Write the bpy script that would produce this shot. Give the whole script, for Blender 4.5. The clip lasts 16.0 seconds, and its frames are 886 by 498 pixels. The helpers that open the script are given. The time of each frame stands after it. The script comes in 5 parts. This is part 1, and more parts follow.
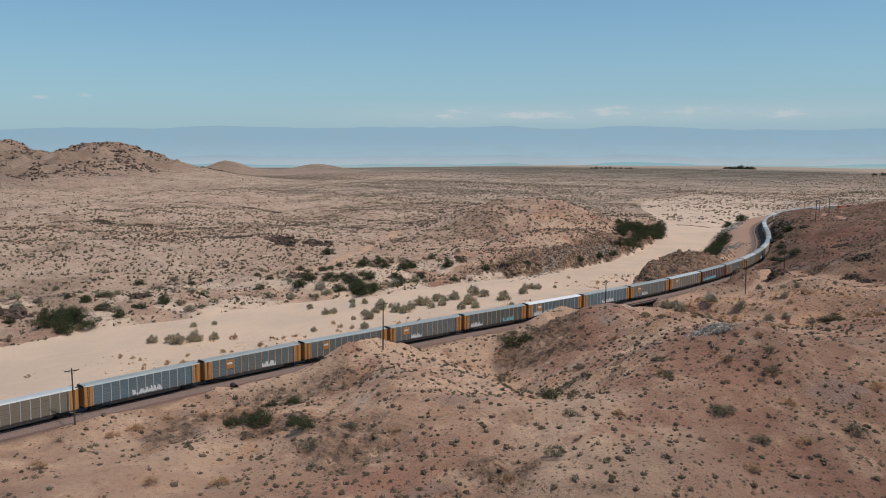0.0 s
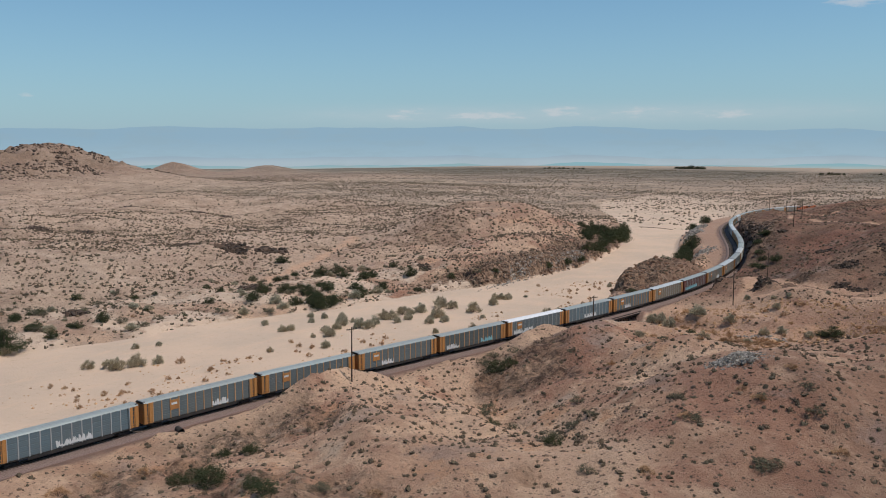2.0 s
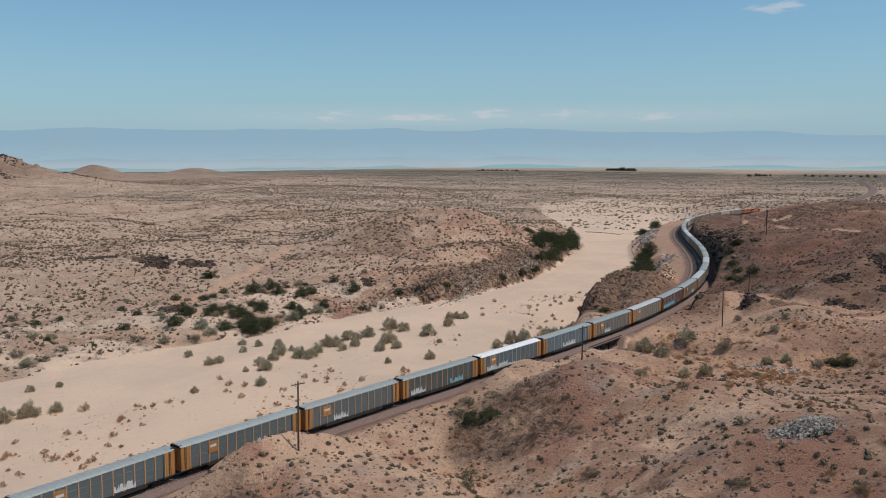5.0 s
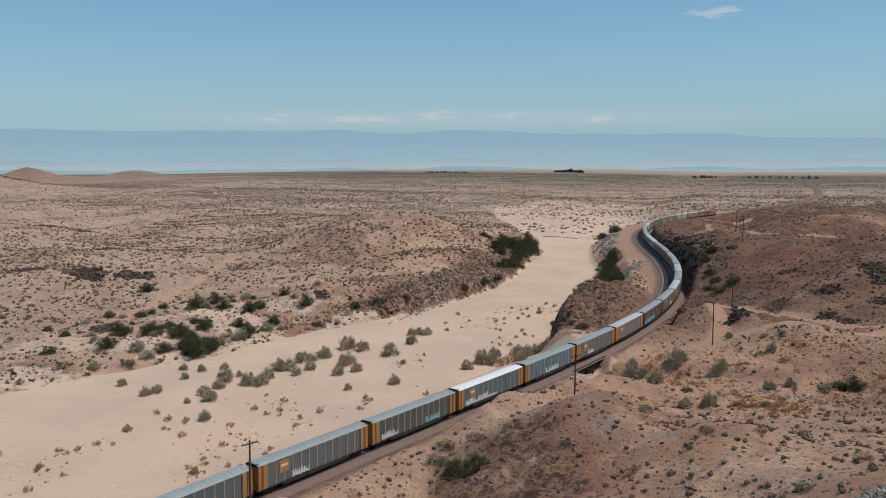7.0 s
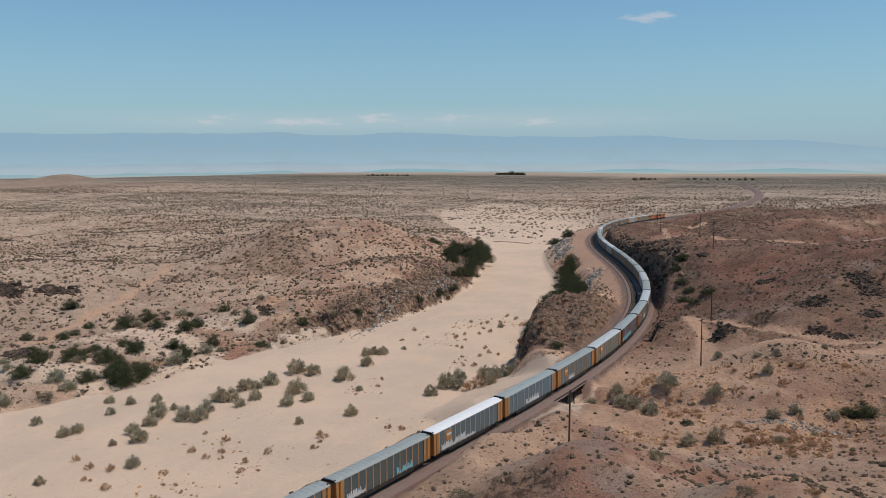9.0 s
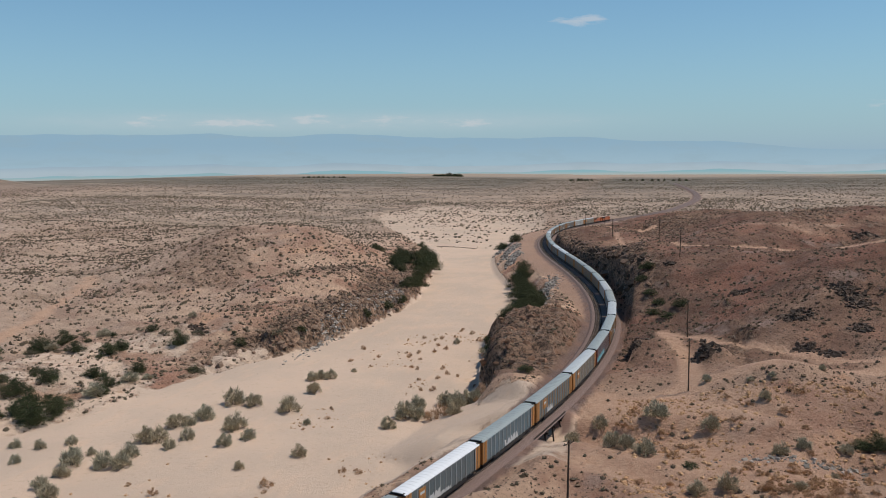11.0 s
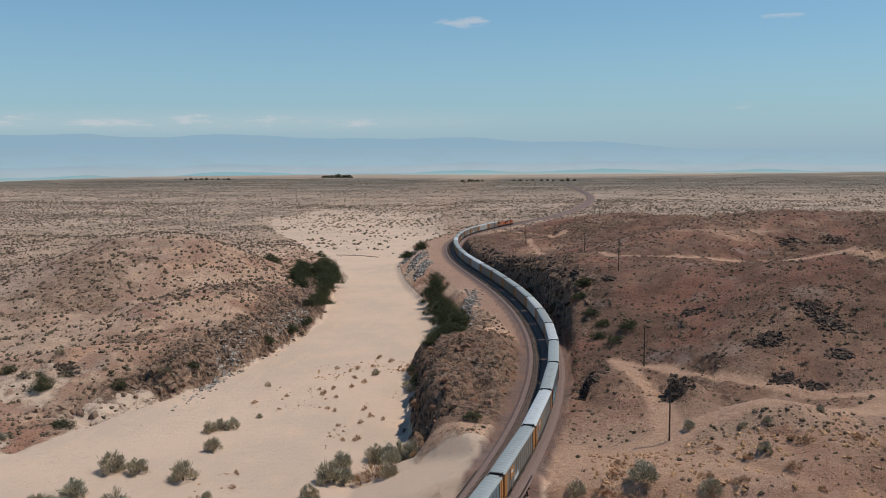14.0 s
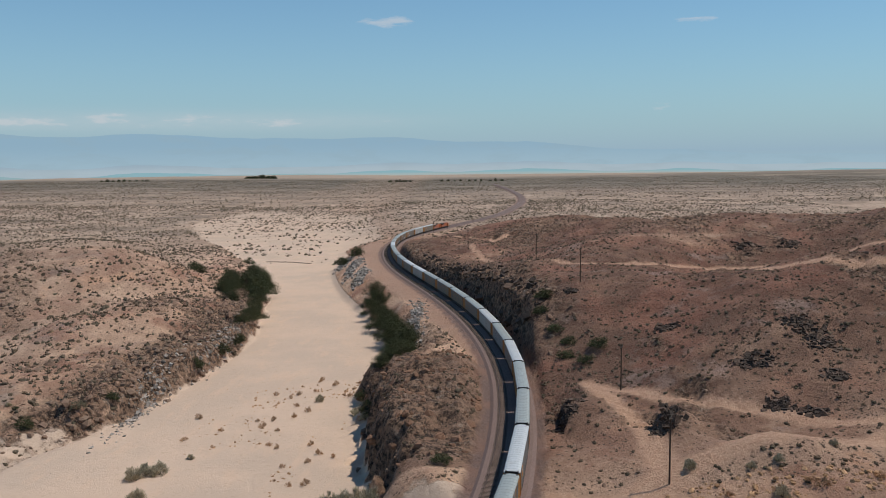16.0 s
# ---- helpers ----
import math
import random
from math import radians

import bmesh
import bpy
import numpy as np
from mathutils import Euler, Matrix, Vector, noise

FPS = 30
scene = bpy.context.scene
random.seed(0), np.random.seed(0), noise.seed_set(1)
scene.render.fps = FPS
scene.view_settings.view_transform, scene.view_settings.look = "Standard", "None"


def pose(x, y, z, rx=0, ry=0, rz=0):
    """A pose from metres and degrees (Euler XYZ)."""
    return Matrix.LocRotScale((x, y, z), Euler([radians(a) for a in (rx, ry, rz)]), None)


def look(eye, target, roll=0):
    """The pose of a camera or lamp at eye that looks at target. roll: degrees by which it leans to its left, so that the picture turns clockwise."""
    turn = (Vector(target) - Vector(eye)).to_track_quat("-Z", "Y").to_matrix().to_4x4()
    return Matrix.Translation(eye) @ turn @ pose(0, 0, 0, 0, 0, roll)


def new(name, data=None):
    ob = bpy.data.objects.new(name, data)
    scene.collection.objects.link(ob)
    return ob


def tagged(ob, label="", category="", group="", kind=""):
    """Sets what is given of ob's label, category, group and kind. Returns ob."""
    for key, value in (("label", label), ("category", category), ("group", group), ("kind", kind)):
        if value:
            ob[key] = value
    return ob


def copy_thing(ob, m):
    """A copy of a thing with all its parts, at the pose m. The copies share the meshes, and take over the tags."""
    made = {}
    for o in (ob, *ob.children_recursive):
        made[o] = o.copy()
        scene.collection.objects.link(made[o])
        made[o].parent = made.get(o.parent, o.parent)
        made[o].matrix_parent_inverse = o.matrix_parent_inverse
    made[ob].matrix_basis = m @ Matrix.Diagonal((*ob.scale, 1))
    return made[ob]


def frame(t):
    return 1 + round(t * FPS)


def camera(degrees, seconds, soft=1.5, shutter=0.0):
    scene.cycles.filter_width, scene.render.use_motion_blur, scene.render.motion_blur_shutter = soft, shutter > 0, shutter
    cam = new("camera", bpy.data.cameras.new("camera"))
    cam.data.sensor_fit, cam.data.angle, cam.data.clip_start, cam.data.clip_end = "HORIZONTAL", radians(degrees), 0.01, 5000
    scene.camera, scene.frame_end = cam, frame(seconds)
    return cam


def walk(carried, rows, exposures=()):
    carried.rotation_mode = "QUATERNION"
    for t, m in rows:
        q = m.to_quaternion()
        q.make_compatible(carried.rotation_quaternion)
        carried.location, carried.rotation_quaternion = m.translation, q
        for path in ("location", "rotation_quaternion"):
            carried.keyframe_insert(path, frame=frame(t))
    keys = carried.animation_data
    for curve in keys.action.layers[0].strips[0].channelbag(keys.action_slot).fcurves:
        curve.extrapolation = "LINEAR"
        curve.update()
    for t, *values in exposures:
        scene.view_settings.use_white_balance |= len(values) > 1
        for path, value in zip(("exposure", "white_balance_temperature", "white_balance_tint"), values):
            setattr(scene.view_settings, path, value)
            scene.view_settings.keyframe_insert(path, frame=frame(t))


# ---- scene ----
# The camera: a drone that drifts forwards and sideways while it turns to the right.
cam = camera(55.0, 16.0, soft=0.95)
walk(cam, [
    (0.0, pose(100.60, -313.00, 56.50, 83.247, 0.112, 32.692)),
    (0.5, pose(95.83, -308.45, 56.70, 83.248, 0.138, 31.876)),
    (1.0, pose(91.22, -303.84, 56.88, 83.251, 0.182, 31.055)),
    (1.5, pose(86.68, -298.98, 57.07, 83.260, 0.203, 30.252)),
    (2.0, pose(82.10, -294.00, 57.20, 83.267, 0.223, 29.463)),
    (2.5, pose(77.54, -288.87, 57.27, 83.276, 0.239, 28.657)),
    (3.0, pose(72.98, -283.74, 57.33, 83.291, 0.224, 27.853)),
    (3.5, pose(68.65, -278.48, 57.40, 83.306, 0.203, 27.067)),
    (4.0, pose(64.50, -273.23, 57.46, 83.329, 0.203, 26.329)),
    (6.5, pose(44.18, -245.45, 58.04, 83.442, 0.254, 22.270)),
    (7.0, pose(40.23, -240.01, 58.12, 83.474, 0.245, 21.278)),
    (7.5, pose(36.38, -234.24, 58.20, 83.512, 0.268, 20.286)),
    (8.0, pose(32.65, -228.63, 58.24, 83.549, 0.282, 19.283)),
    (8.5, pose(28.93, -222.90, 58.27, 83.595, 0.302, 18.263)),
    (9.0, pose(25.35, -217.17, 58.35, 83.625, 0.325, 17.259)),
    (11.5, pose(9.16, -187.12, 59.20, 83.695, 0.467, 11.777)),
    (12.0, pose(6.04, -181.21, 59.50, 83.695, 0.489, 10.565)),
    (12.5, pose(3.13, -175.31, 59.82, 83.688, 0.524, 9.334)),
    (13.0, pose(0.27, -169.22, 60.04, 83.692, 0.534, 8.044)),
    (13.5, pose(-2.51, -163.01, 60.33, 83.677, 0.552, 6.709)),
    (14.0, pose(-5.21, -156.72, 60.65, 83.647, 0.564, 5.394)),
    (14.5, pose(-7.99, -150.64, 61.01, 83.623, 0.569, 4.049)),
    (15.0, pose(-10.46, -144.54, 61.32, 83.602, 0.584, 2.755)),
    (15.5, pose(-12.67, -138.35, 61.56, 83.588, 0.615, 1.495)),
    (16.0, pose(-14.82, -132.19, 61.70, 83.584, 0.659, 0.374)),
])

# ---- world, sun, exposure ----
SUN_ELEV, SUN_AZ = 62.0, 80.0  # degrees; azimuth clockwise from +y
world = bpy.data.worlds.new("sky")
scene.world = world
world.use_nodes = True
wn, wl = world.node_tree.nodes, world.node_tree.links


def wmath(op, a, b=0.0, c=0.0):
    """A math node of the world's tree."""
    nd = wn.new("ShaderNodeMath")
    nd.operation = op
    for k, v in enumerate((a, b, c)):
        if isinstance(v, (int, float)):
            nd.inputs[k].default_value = v
        else:
            wl.new(v, nd.inputs[k])
    return nd.outputs[0]


sky = wn.new("ShaderNodeTexSky")
sky.sky_type = "NISHITA"
sky.sun_disc = False
sky.sun_elevation, sky.sun_rotation = radians(SUN_ELEV), radians(SUN_AZ)
sky.altitude = 300
sky.air_density, sky.dust_density, sky.ozone_density = 1.0, 0.1, 1.0
coord = wn.new("ShaderNodeTexCoord")
sepw = wn.new("ShaderNodeSeparateXYZ")
wl.new(coord.outputs["Generated"], sepw.inputs[0])
azim = wmath("ARCTAN2", sepw.outputs[0], sepw.outputs[1])
elev = wmath("ARCSINE", sepw.outputs[2])
comb = wn.new("ShaderNodeCombineXYZ")
wl.new(wmath("MULTIPLY", azim, 14.0), comb.inputs[0])
wl.new(wmath("MULTIPLY", elev, 60.0), comb.inputs[1])
cnoise = wn.new("ShaderNodeTexNoise")
cnoise.inputs["Scale"].default_value, cnoise.inputs["Detail"].default_value, cnoise.inputs["Roughness"].default_value = 1.6, 7.0, 0.6
wl.new(comb.outputs[0], cnoise.inputs["Vector"])
# a low broken bank of cloud over the far mountains, and single small clouds higher up
e1 = wmath("DIVIDE", wmath("SUBTRACT", elev, radians(2.2)), radians(0.6))
a1 = wmath("DIVIDE", wmath("SUBTRACT", azim, radians(-21.0)), radians(18.0))
a2 = wmath("MULTIPLY", wmath("MULTIPLY", a1, a1), wmath("MULTIPLY", a1, a1))
veil = wmath("MULTIPLY", wmath("POWER", 2.718, wmath("MULTIPLY", wmath("ADD", wmath("MULTIPLY", e1, e1), a2), -1.0)), 0.28)
low = wmath("MULTIPLY", wmath("POWER", 2.718, wmath("MULTIPLY", wmath("ADD", wmath("MULTIPLY", e1, e1), a2), -1.0)), 0.72)
total = low
for ca, ce, wa, we, amp in ((-3.9, 8.6, 2.8, 0.42, 1.25), (16.2, 8.2, 1.6, 0.3, 1.0), (13.5, 2.7, 1.3, 0.5, 0.8), (5.6, 6.3, 0.9, 0.2, 0.55), (-57.8, 3.1, 0.9, 0.22, 1.0), (-55.2, 3.2, 0.8, 0.22, 1.0), (22.5, 2.6, 0.9, 0.3, 0.8)):
    da = wmath("DIVIDE", wmath("SUBTRACT", azim, radians(ca)), radians(wa))
    de = wmath("DIVIDE", wmath("SUBTRACT", elev, radians(ce)), radians(we))
    r2 = wmath("ADD", wmath("MULTIPLY", da, da), wmath("MULTIPLY", de, de))
    total = wmath("ADD", total, wmath("MULTIPLY", wmath("POWER", 2.718, wmath("MULTIPLY", r2, -1.0)), amp))
dens = wmath("MULTIPLY", wmath("SUBTRACT", wmath("ADD", total, wmath("MULTIPLY", wmath("SUBTRACT", cnoise.outputs[0], 0.5), 2.6)), 0.7), 1.3)
dens = wmath("MULTIPLY", wmath("MINIMUM", wmath("MAXIMUM", dens, 0.0), 0.6), wmath("MINIMUM", wmath("MULTIPLY", total, 3.0), 1.0))
cmix = wn.new("ShaderNodeMix")
cmix.data_type = "RGBA"
cmix.inputs[7].default_value = (6.6, 6.7, 7.0, 1)
wl.new(wmath("MINIMUM", wmath("ADD", wmath("MULTIPLY", dens, 0.85), wmath("MULTIPLY", veil, wmath("ADD", wmath("MULTIPLY", cnoise.outputs[0], 1.6), 0.1))), 0.62), cmix.inputs[0])
tintw = wn.new("ShaderNodeMix")
tintw.data_type, tintw.blend_type = "RGBA", "MULTIPLY"
tintw.inputs[0].default_value = 1.0
tintw.inputs[7].default_value = (0.66, 0.985, 1.12, 1)
wl.new(sky.outputs[0], tintw.inputs[6])
hazew = wn.new("ShaderNodeMix")
hazew.data_type = "RGBA"
hazew.inputs[7].default_value = (3.35, 4.75, 5.9, 1)
wl.new(wmath("MULTIPLY", wmath("POWER", 2.718, wmath("DIVIDE", wmath("ABSOLUTE", elev), -radians(7.0))), 0.97), hazew.inputs[0])
wl.new(tintw.outputs[2], hazew.inputs[6])
wl.new(hazew.outputs[2], cmix.inputs[6])
wl.new(cmix.outputs[2], wn["Background"].inputs[0])
wn["Background"].inputs[1].default_value = 0.09
sun = new("sun", bpy.data.lights.new("sun", "SUN"))
sun.data.energy = 3.27
sun.data.angle = radians(0.53)
sun.data.color = (1.0, 0.925, 0.83)
az, el = radians(SUN_AZ), radians(SUN_ELEV)
SUN_DIR = Vector((math.sin(az) * math.cos(el), math.cos(az) * math.cos(el), math.sin(el)))
sun.matrix_world = look(SUN_DIR * 100, (0, 0, 0))
scene.view_settings.exposure = 0.0

# ---- plan of the place ----
# Centre line of the track that carries the train.
TRACK = [(-70, -400), (-66, -330), (-60.5, -260), (-56, -210), (-50, -171), (-43, -143), (-36, -115), (-28, -86),
         (-20, -57), (-12.5, -27), (-6, 1), (-0.8, 29), (2.3, 57), (4.3, 87), (4.6, 113), (3, 142), (-1.5, 180),
         (-6, 207), (-16, 256), (-29, 305), (-39, 338), (-48, 385), (-54.5, 435), (-57, 480), (-55.5, 530), (-50, 568),
         (-39, 608), (-24, 655), (-8, 702), (18, 765), (44, 850), (62, 930), (92, 1110), (104, 1190), (115, 1330), (122, 1530),
         (122, 1735), (118, 1900), (108, 2200), (100, 2600)]


def spline(points, step):
    """Evenly spaced points on a smooth curve through the given ones."""
    p = np.array([points[0], *points, points[-1]], float)
    p[0], p[-1] = 2 * p[1] - p[2], 2 * p[-2] - p[-3]
    out = []
    for a, b, c, d in zip(p, p[1:], p[2:], p[3:]):
        for u in np.linspace(0, 1, 40, endpoint=False):
            out.append(0.5 * (2 * b + (c - a) * u + (2 * a - 5 * b + 4 * c - d) * u * u + (3 * b - a - 3 * c + d) * u ** 3))
    out = np.array(out)
    for _ in range(6):
        out[20:-20] = (out[20:-20] + out[:-40] + out[40:]) / 3
    s = np.r_[0, np.cumsum(np.hypot(*np.diff(out, axis=0).T))]
    t = np.arange(0, s[-1], step)
    return np.stack([np.interp(t, s, out[:, 0]), np.interp(t, s, out[:, 1])], 1)


LINE = spline(TRACK, 2.0)
TANG = np.gradient(LINE, axis=0)
TANG /= np.linalg.norm(TANG, axis=1)[:, None]
ARC = np.arange(len(LINE)) * 2.0
GAUGE_B = 4.9  # the second track runs this far to the left


def rail_z(y):
    return -0.012 * np.clip(y, -400, 900) - 0.009 * np.clip(np.asarray(y) - 900, 0, 4000)


def on_track(s, off=0.0):
    """Place and heading at arc length s, off metres to the right of the line."""
    x, y = np.interp(s, ARC, LINE[:, 0]), np.interp(s, ARC, LINE[:, 1])
    tx, ty = np.interp(s, ARC, TANG[:, 0]), np.interp(s, ARC, TANG[:, 1])
    n = math.hypot(tx, ty)
    tx, ty = tx / n, ty / n
    return x + off * ty, y - off * tx, float(rail_z(y)), math.degrees(math.atan2(-tx, ty))


def beside_track(x, y):
    """Signed distance to the right of the line, and the line's own y there."""
    rough_, near_ = LINE[::20], np.arange(-20, 21)
    d, yy = np.empty(len(x)), np.empty(len(x))
    for i in range(0, len(x), 8000):
        px, py = x[i:i + 8000, None], y[i:i + 8000, None]
        k0 = ((px - rough_[None, :, 0]) ** 2 + (py - rough_[None, :, 1]) ** 2).argmin(1) * 20
        cand = np.clip(k0[:, None] + near_[None, :], 0, len(LINE) - 1)
        j = ((px - LINE[cand, 0]) ** 2 + (py - LINE[cand, 1]) ** 2).argmin(1)
        k = cand[np.arange(len(j)), j]
        d[i:i + 8000] = (px[:, 0] - LINE[k, 0]) * TANG[k, 1] - (py[:, 0] - LINE[k, 1]) * TANG[k, 0]
        yy[i:i + 8000] = LINE[k, 1]
    return d, yy


def lattice(seed, n=128):
    return np.random.RandomState(seed).rand(n, n)


LATS = [lattice(7 + k) for k in range(6)]


def value_noise(x, y, k=0):
    lat = LATS[k % 6]
    n = len(lat)
    xi, yi = np.floor(x).astype(int), np.floor(y).astype(int)
    u, v = x - xi, y - yi
    u, v = u * u * (3 - 2 * u), v * v * (3 - 2 * v)
    a, b = lat[xi % n, yi % n], lat[(xi + 1) % n, yi % n]
    c, d = lat[xi % n, (yi + 1) % n], lat[(xi + 1) % n, (yi + 1) % n]
    return (a * (1 - u) + b * u) * (1 - v) + (c * (1 - u) + d * u) * v - 0.5


def fbm(x, y, size, octaves=4, k=0):
    out, amp = 0, 1.0
    for o in range(octaves):
        out = out + amp * value_noise(x / size + 17.3 * o, y / size - 9.1 * o, k + o)
        size, amp = size / 2.1, amp * 0.5
    return out


def smooth(a, b, x):
    t = np.clip((x - a) / (b - a), 0, 1)
    return t * t * (3 - 2 * t)


# Edges of the dry wash by y.
WASH_Y = [-400, -152, -100, -50, 0, 60, 82, 103, 128, 151, 182, 228, 255, 281, 340, 400, 480, 617, 677, 900]
WASH_L = [-240, -186, -178, -162, -142, -124, -117, -108, -103, -99, -97, -98, -102, -106, -117, -130, -161, -216, -250, -330]
BANK_Y = [-400, 10, 28, 39, 65, 121, 150, 196, 311, 400, 480, 547, 620, 700, 900]
BANK_R = [-12, -12, -20, -29, -36, -40, -34, -42, -60, -80, -92, -103, -108, -118, -140]


def wash_z(y):
    return np.interp(y, [-2000, 0, 900, 2200, 4850], [-12, -12, -21.5, -25.5, -57])


# Hills: x, y, height, radius along, radius across, turn in degrees.
HILLS_RIGHT = [
    (-10, 400, 10.8, 60, 25, 110), (60, 490, 21.1, 80, 60, 0), (100, 410, 19.4, 60, 55, 0), (15, 245, 0.8, 35, 16, 100),
    (85, -70, 5.8, 60, 40, 60), (90, 30, 6.5, 60, 60, 0), (16, 185, 3.9, 80, 20, 98), (60, 0, 1.5, 25, 22, 0),
    (60, -135, 13.7, 30, 26, 0), (52, -180, 9.6, 40, 30, 0), (-28, -145, 2.2, 18, 12, 60), (8, -80, 10.0, 20, 14, 50),
    (35, -100, 11.3, 22, 18, 30), (110, -110, 7.5, 50, 45, 0), (-12, -118, -3.9, 9, 9, 0), (0, -175, 0.9, 22, 20, 0),
    (-33.0, -142, 5.0, 17, 3.8, 76), (-8, -163, 4.6, 28, 9, -42), (6, -130, -3.0, 28, 6, -52), (-13.0, -69, 5.6, 13, 4.6, 75), (-5.0, -46, 3.2, 13, 4.4, 76)]
HILLS_RIGHT_FAR = [
    (48, 22, 5.3, 13, 8, 0), (62, 72, 5.0, 24, 16, 40), (62, 108, 1.4, 34, 26, 60), (110, 112, 31.2, 58, 50, 0),
    (48, 150, 13.0, 42, 34, 80), (55, 228, 20.1, 65, 48, 70), (120, 300, 25.8, 70, 60, 0), (220, 240, 38.2, 80, 80, 0),
    (30, 310, 7.1, 70, 40, 100), (-20, -235, 1.0, 45, 35, 0), (60, -260, 8.0, 60, 45, 0), (150, -40, 12.2, 70, 50, 0),
    (60, -20, -7.9, 20, 18, 0), (19, 58, 3.9, 20, 7, 95), (320, 120, 24.3, 110, 90, 0), (260, 400, 22.6, 90, 70, 0),
    (1750, 3300, 17, 1100, 260, 0)]
HILLS_LEFT = [
    (-205, 255, 17.5, 60, 45, 60), (-150, 190, 11, 45, 28, 75), (-240, 305, 20, 55, 48, 40), (-172, 112, 2.5, 26, 18, 20),
    (-176, 300, 13, 42, 28, 110), (-215, 290, 3, 40, 36, 0), (-480, 80, 8.7, 110, 90, 0), (-620, 200, 9.1, 140, 110, 0), (-400, -90, 12.2, 90, 70, 0),
    (-1440, 810, 60, 80, 190, 36), (-1600, 640, 74, 130, 190, 50), (-1360, 850, 14, 60, 60, 0), (-1330, 900, 20, 130, 120, 50), (-1540, 700, 9, 70, 60, 30),
    (-1800, 1470, 32, 80, 110, 40), (-1740, 1800, 22, 90, 150, 35), (-1300, 700, 22, 330, 150, 50)]


def bumps(x, y, hills):
    out = 0.0
    for hx, hy, h, ra, rb, turn in hills:
        c, s = math.cos(radians(turn)), math.sin(radians(turn))
        u, v = (x - hx) * c + (y - hy) * s, -(x - hx) * s + (y - hy) * c
        out = out + h * np.exp(-(u / ra) ** 2 - (v / rb) ** 2)
    return out


# Dirt roads: points of their middle lines.
ROADS = [[(-4, 4), (8, 4), (17, 13), (27, 21.5), (37, 25), (48, 22.5), (58, 25), (70, 28), (110, 30)],
         [(25, 21), (26.7, 34), (26.5, 45), (25.5, 58), (21, 66), (20.5, 78), (21, 86)],
         [(21, 82), (24, 73), (33, 67.5), (43, 57), (51, 50.5), (61, 44), (71, 32), (90, 31)],
         [(-290, 228), (-252, 166), (-250, 133), (-211, 61), (-216, 30)],
         [(80, 123), (88, 116), (106, 102), (140, 82)],
         [(6, -16), (20, -20), (40, -24), (60, -28), (90, -34)],
         [(-5, -245), (-17, -235), (-29, -226.5), (-38, -224), (-46, -226), (-56, -232)],
         [(-2, 370), (12, 270), (18, 230), (32, 198), (50, 189), (70, 207), (85, 219), (106, 225), (150, 225), (190, 215)],
         [(24, 440), (2, 425), (-18, 452), (-34, 520)]]
# Steep rock faces turned to the west: x and y of the foot, height, depth, half length.
SCARPS = [(10.5, 58, 4.2, 5.5, 9), (30.5, 43, 4.8, 6, 6), (40, 92, 2.0, 5, 6), (-158, 98, 3.5, 6, 8)]


ROAD_LINES = [spline(r, 3.0) for r in ROADS]
ROAD_HALF = [4.6, 3.2, 2.6, 3.2, 2.4, 2.0, 2.2, 1.8, 2.0]


def near_roads(x, y):
    """Distance to the nearest dirt road, in steps of a usual half width of 2.2 m."""
    out = np.full(len(x), 99.0)
    for p, half in zip(ROAD_LINES, ROAD_HALF):
        box_ = (x > p[:, 0].min() - 9) & (x < p[:, 0].max() + 9) & (y > p[:, 1].min() - 9) & (y < p[:, 1].max() + 9)
        i = np.nonzero(box_)[0]
        for j in range(0, len(i), 8000):
            q = i[j:j + 8000]
            out[q] = np.minimum(out[q], np.hypot(x[q, None] - p[None, :, 0], y[q, None] - p[None, :, 1]).min(1) * 2.2 / half)
    return out


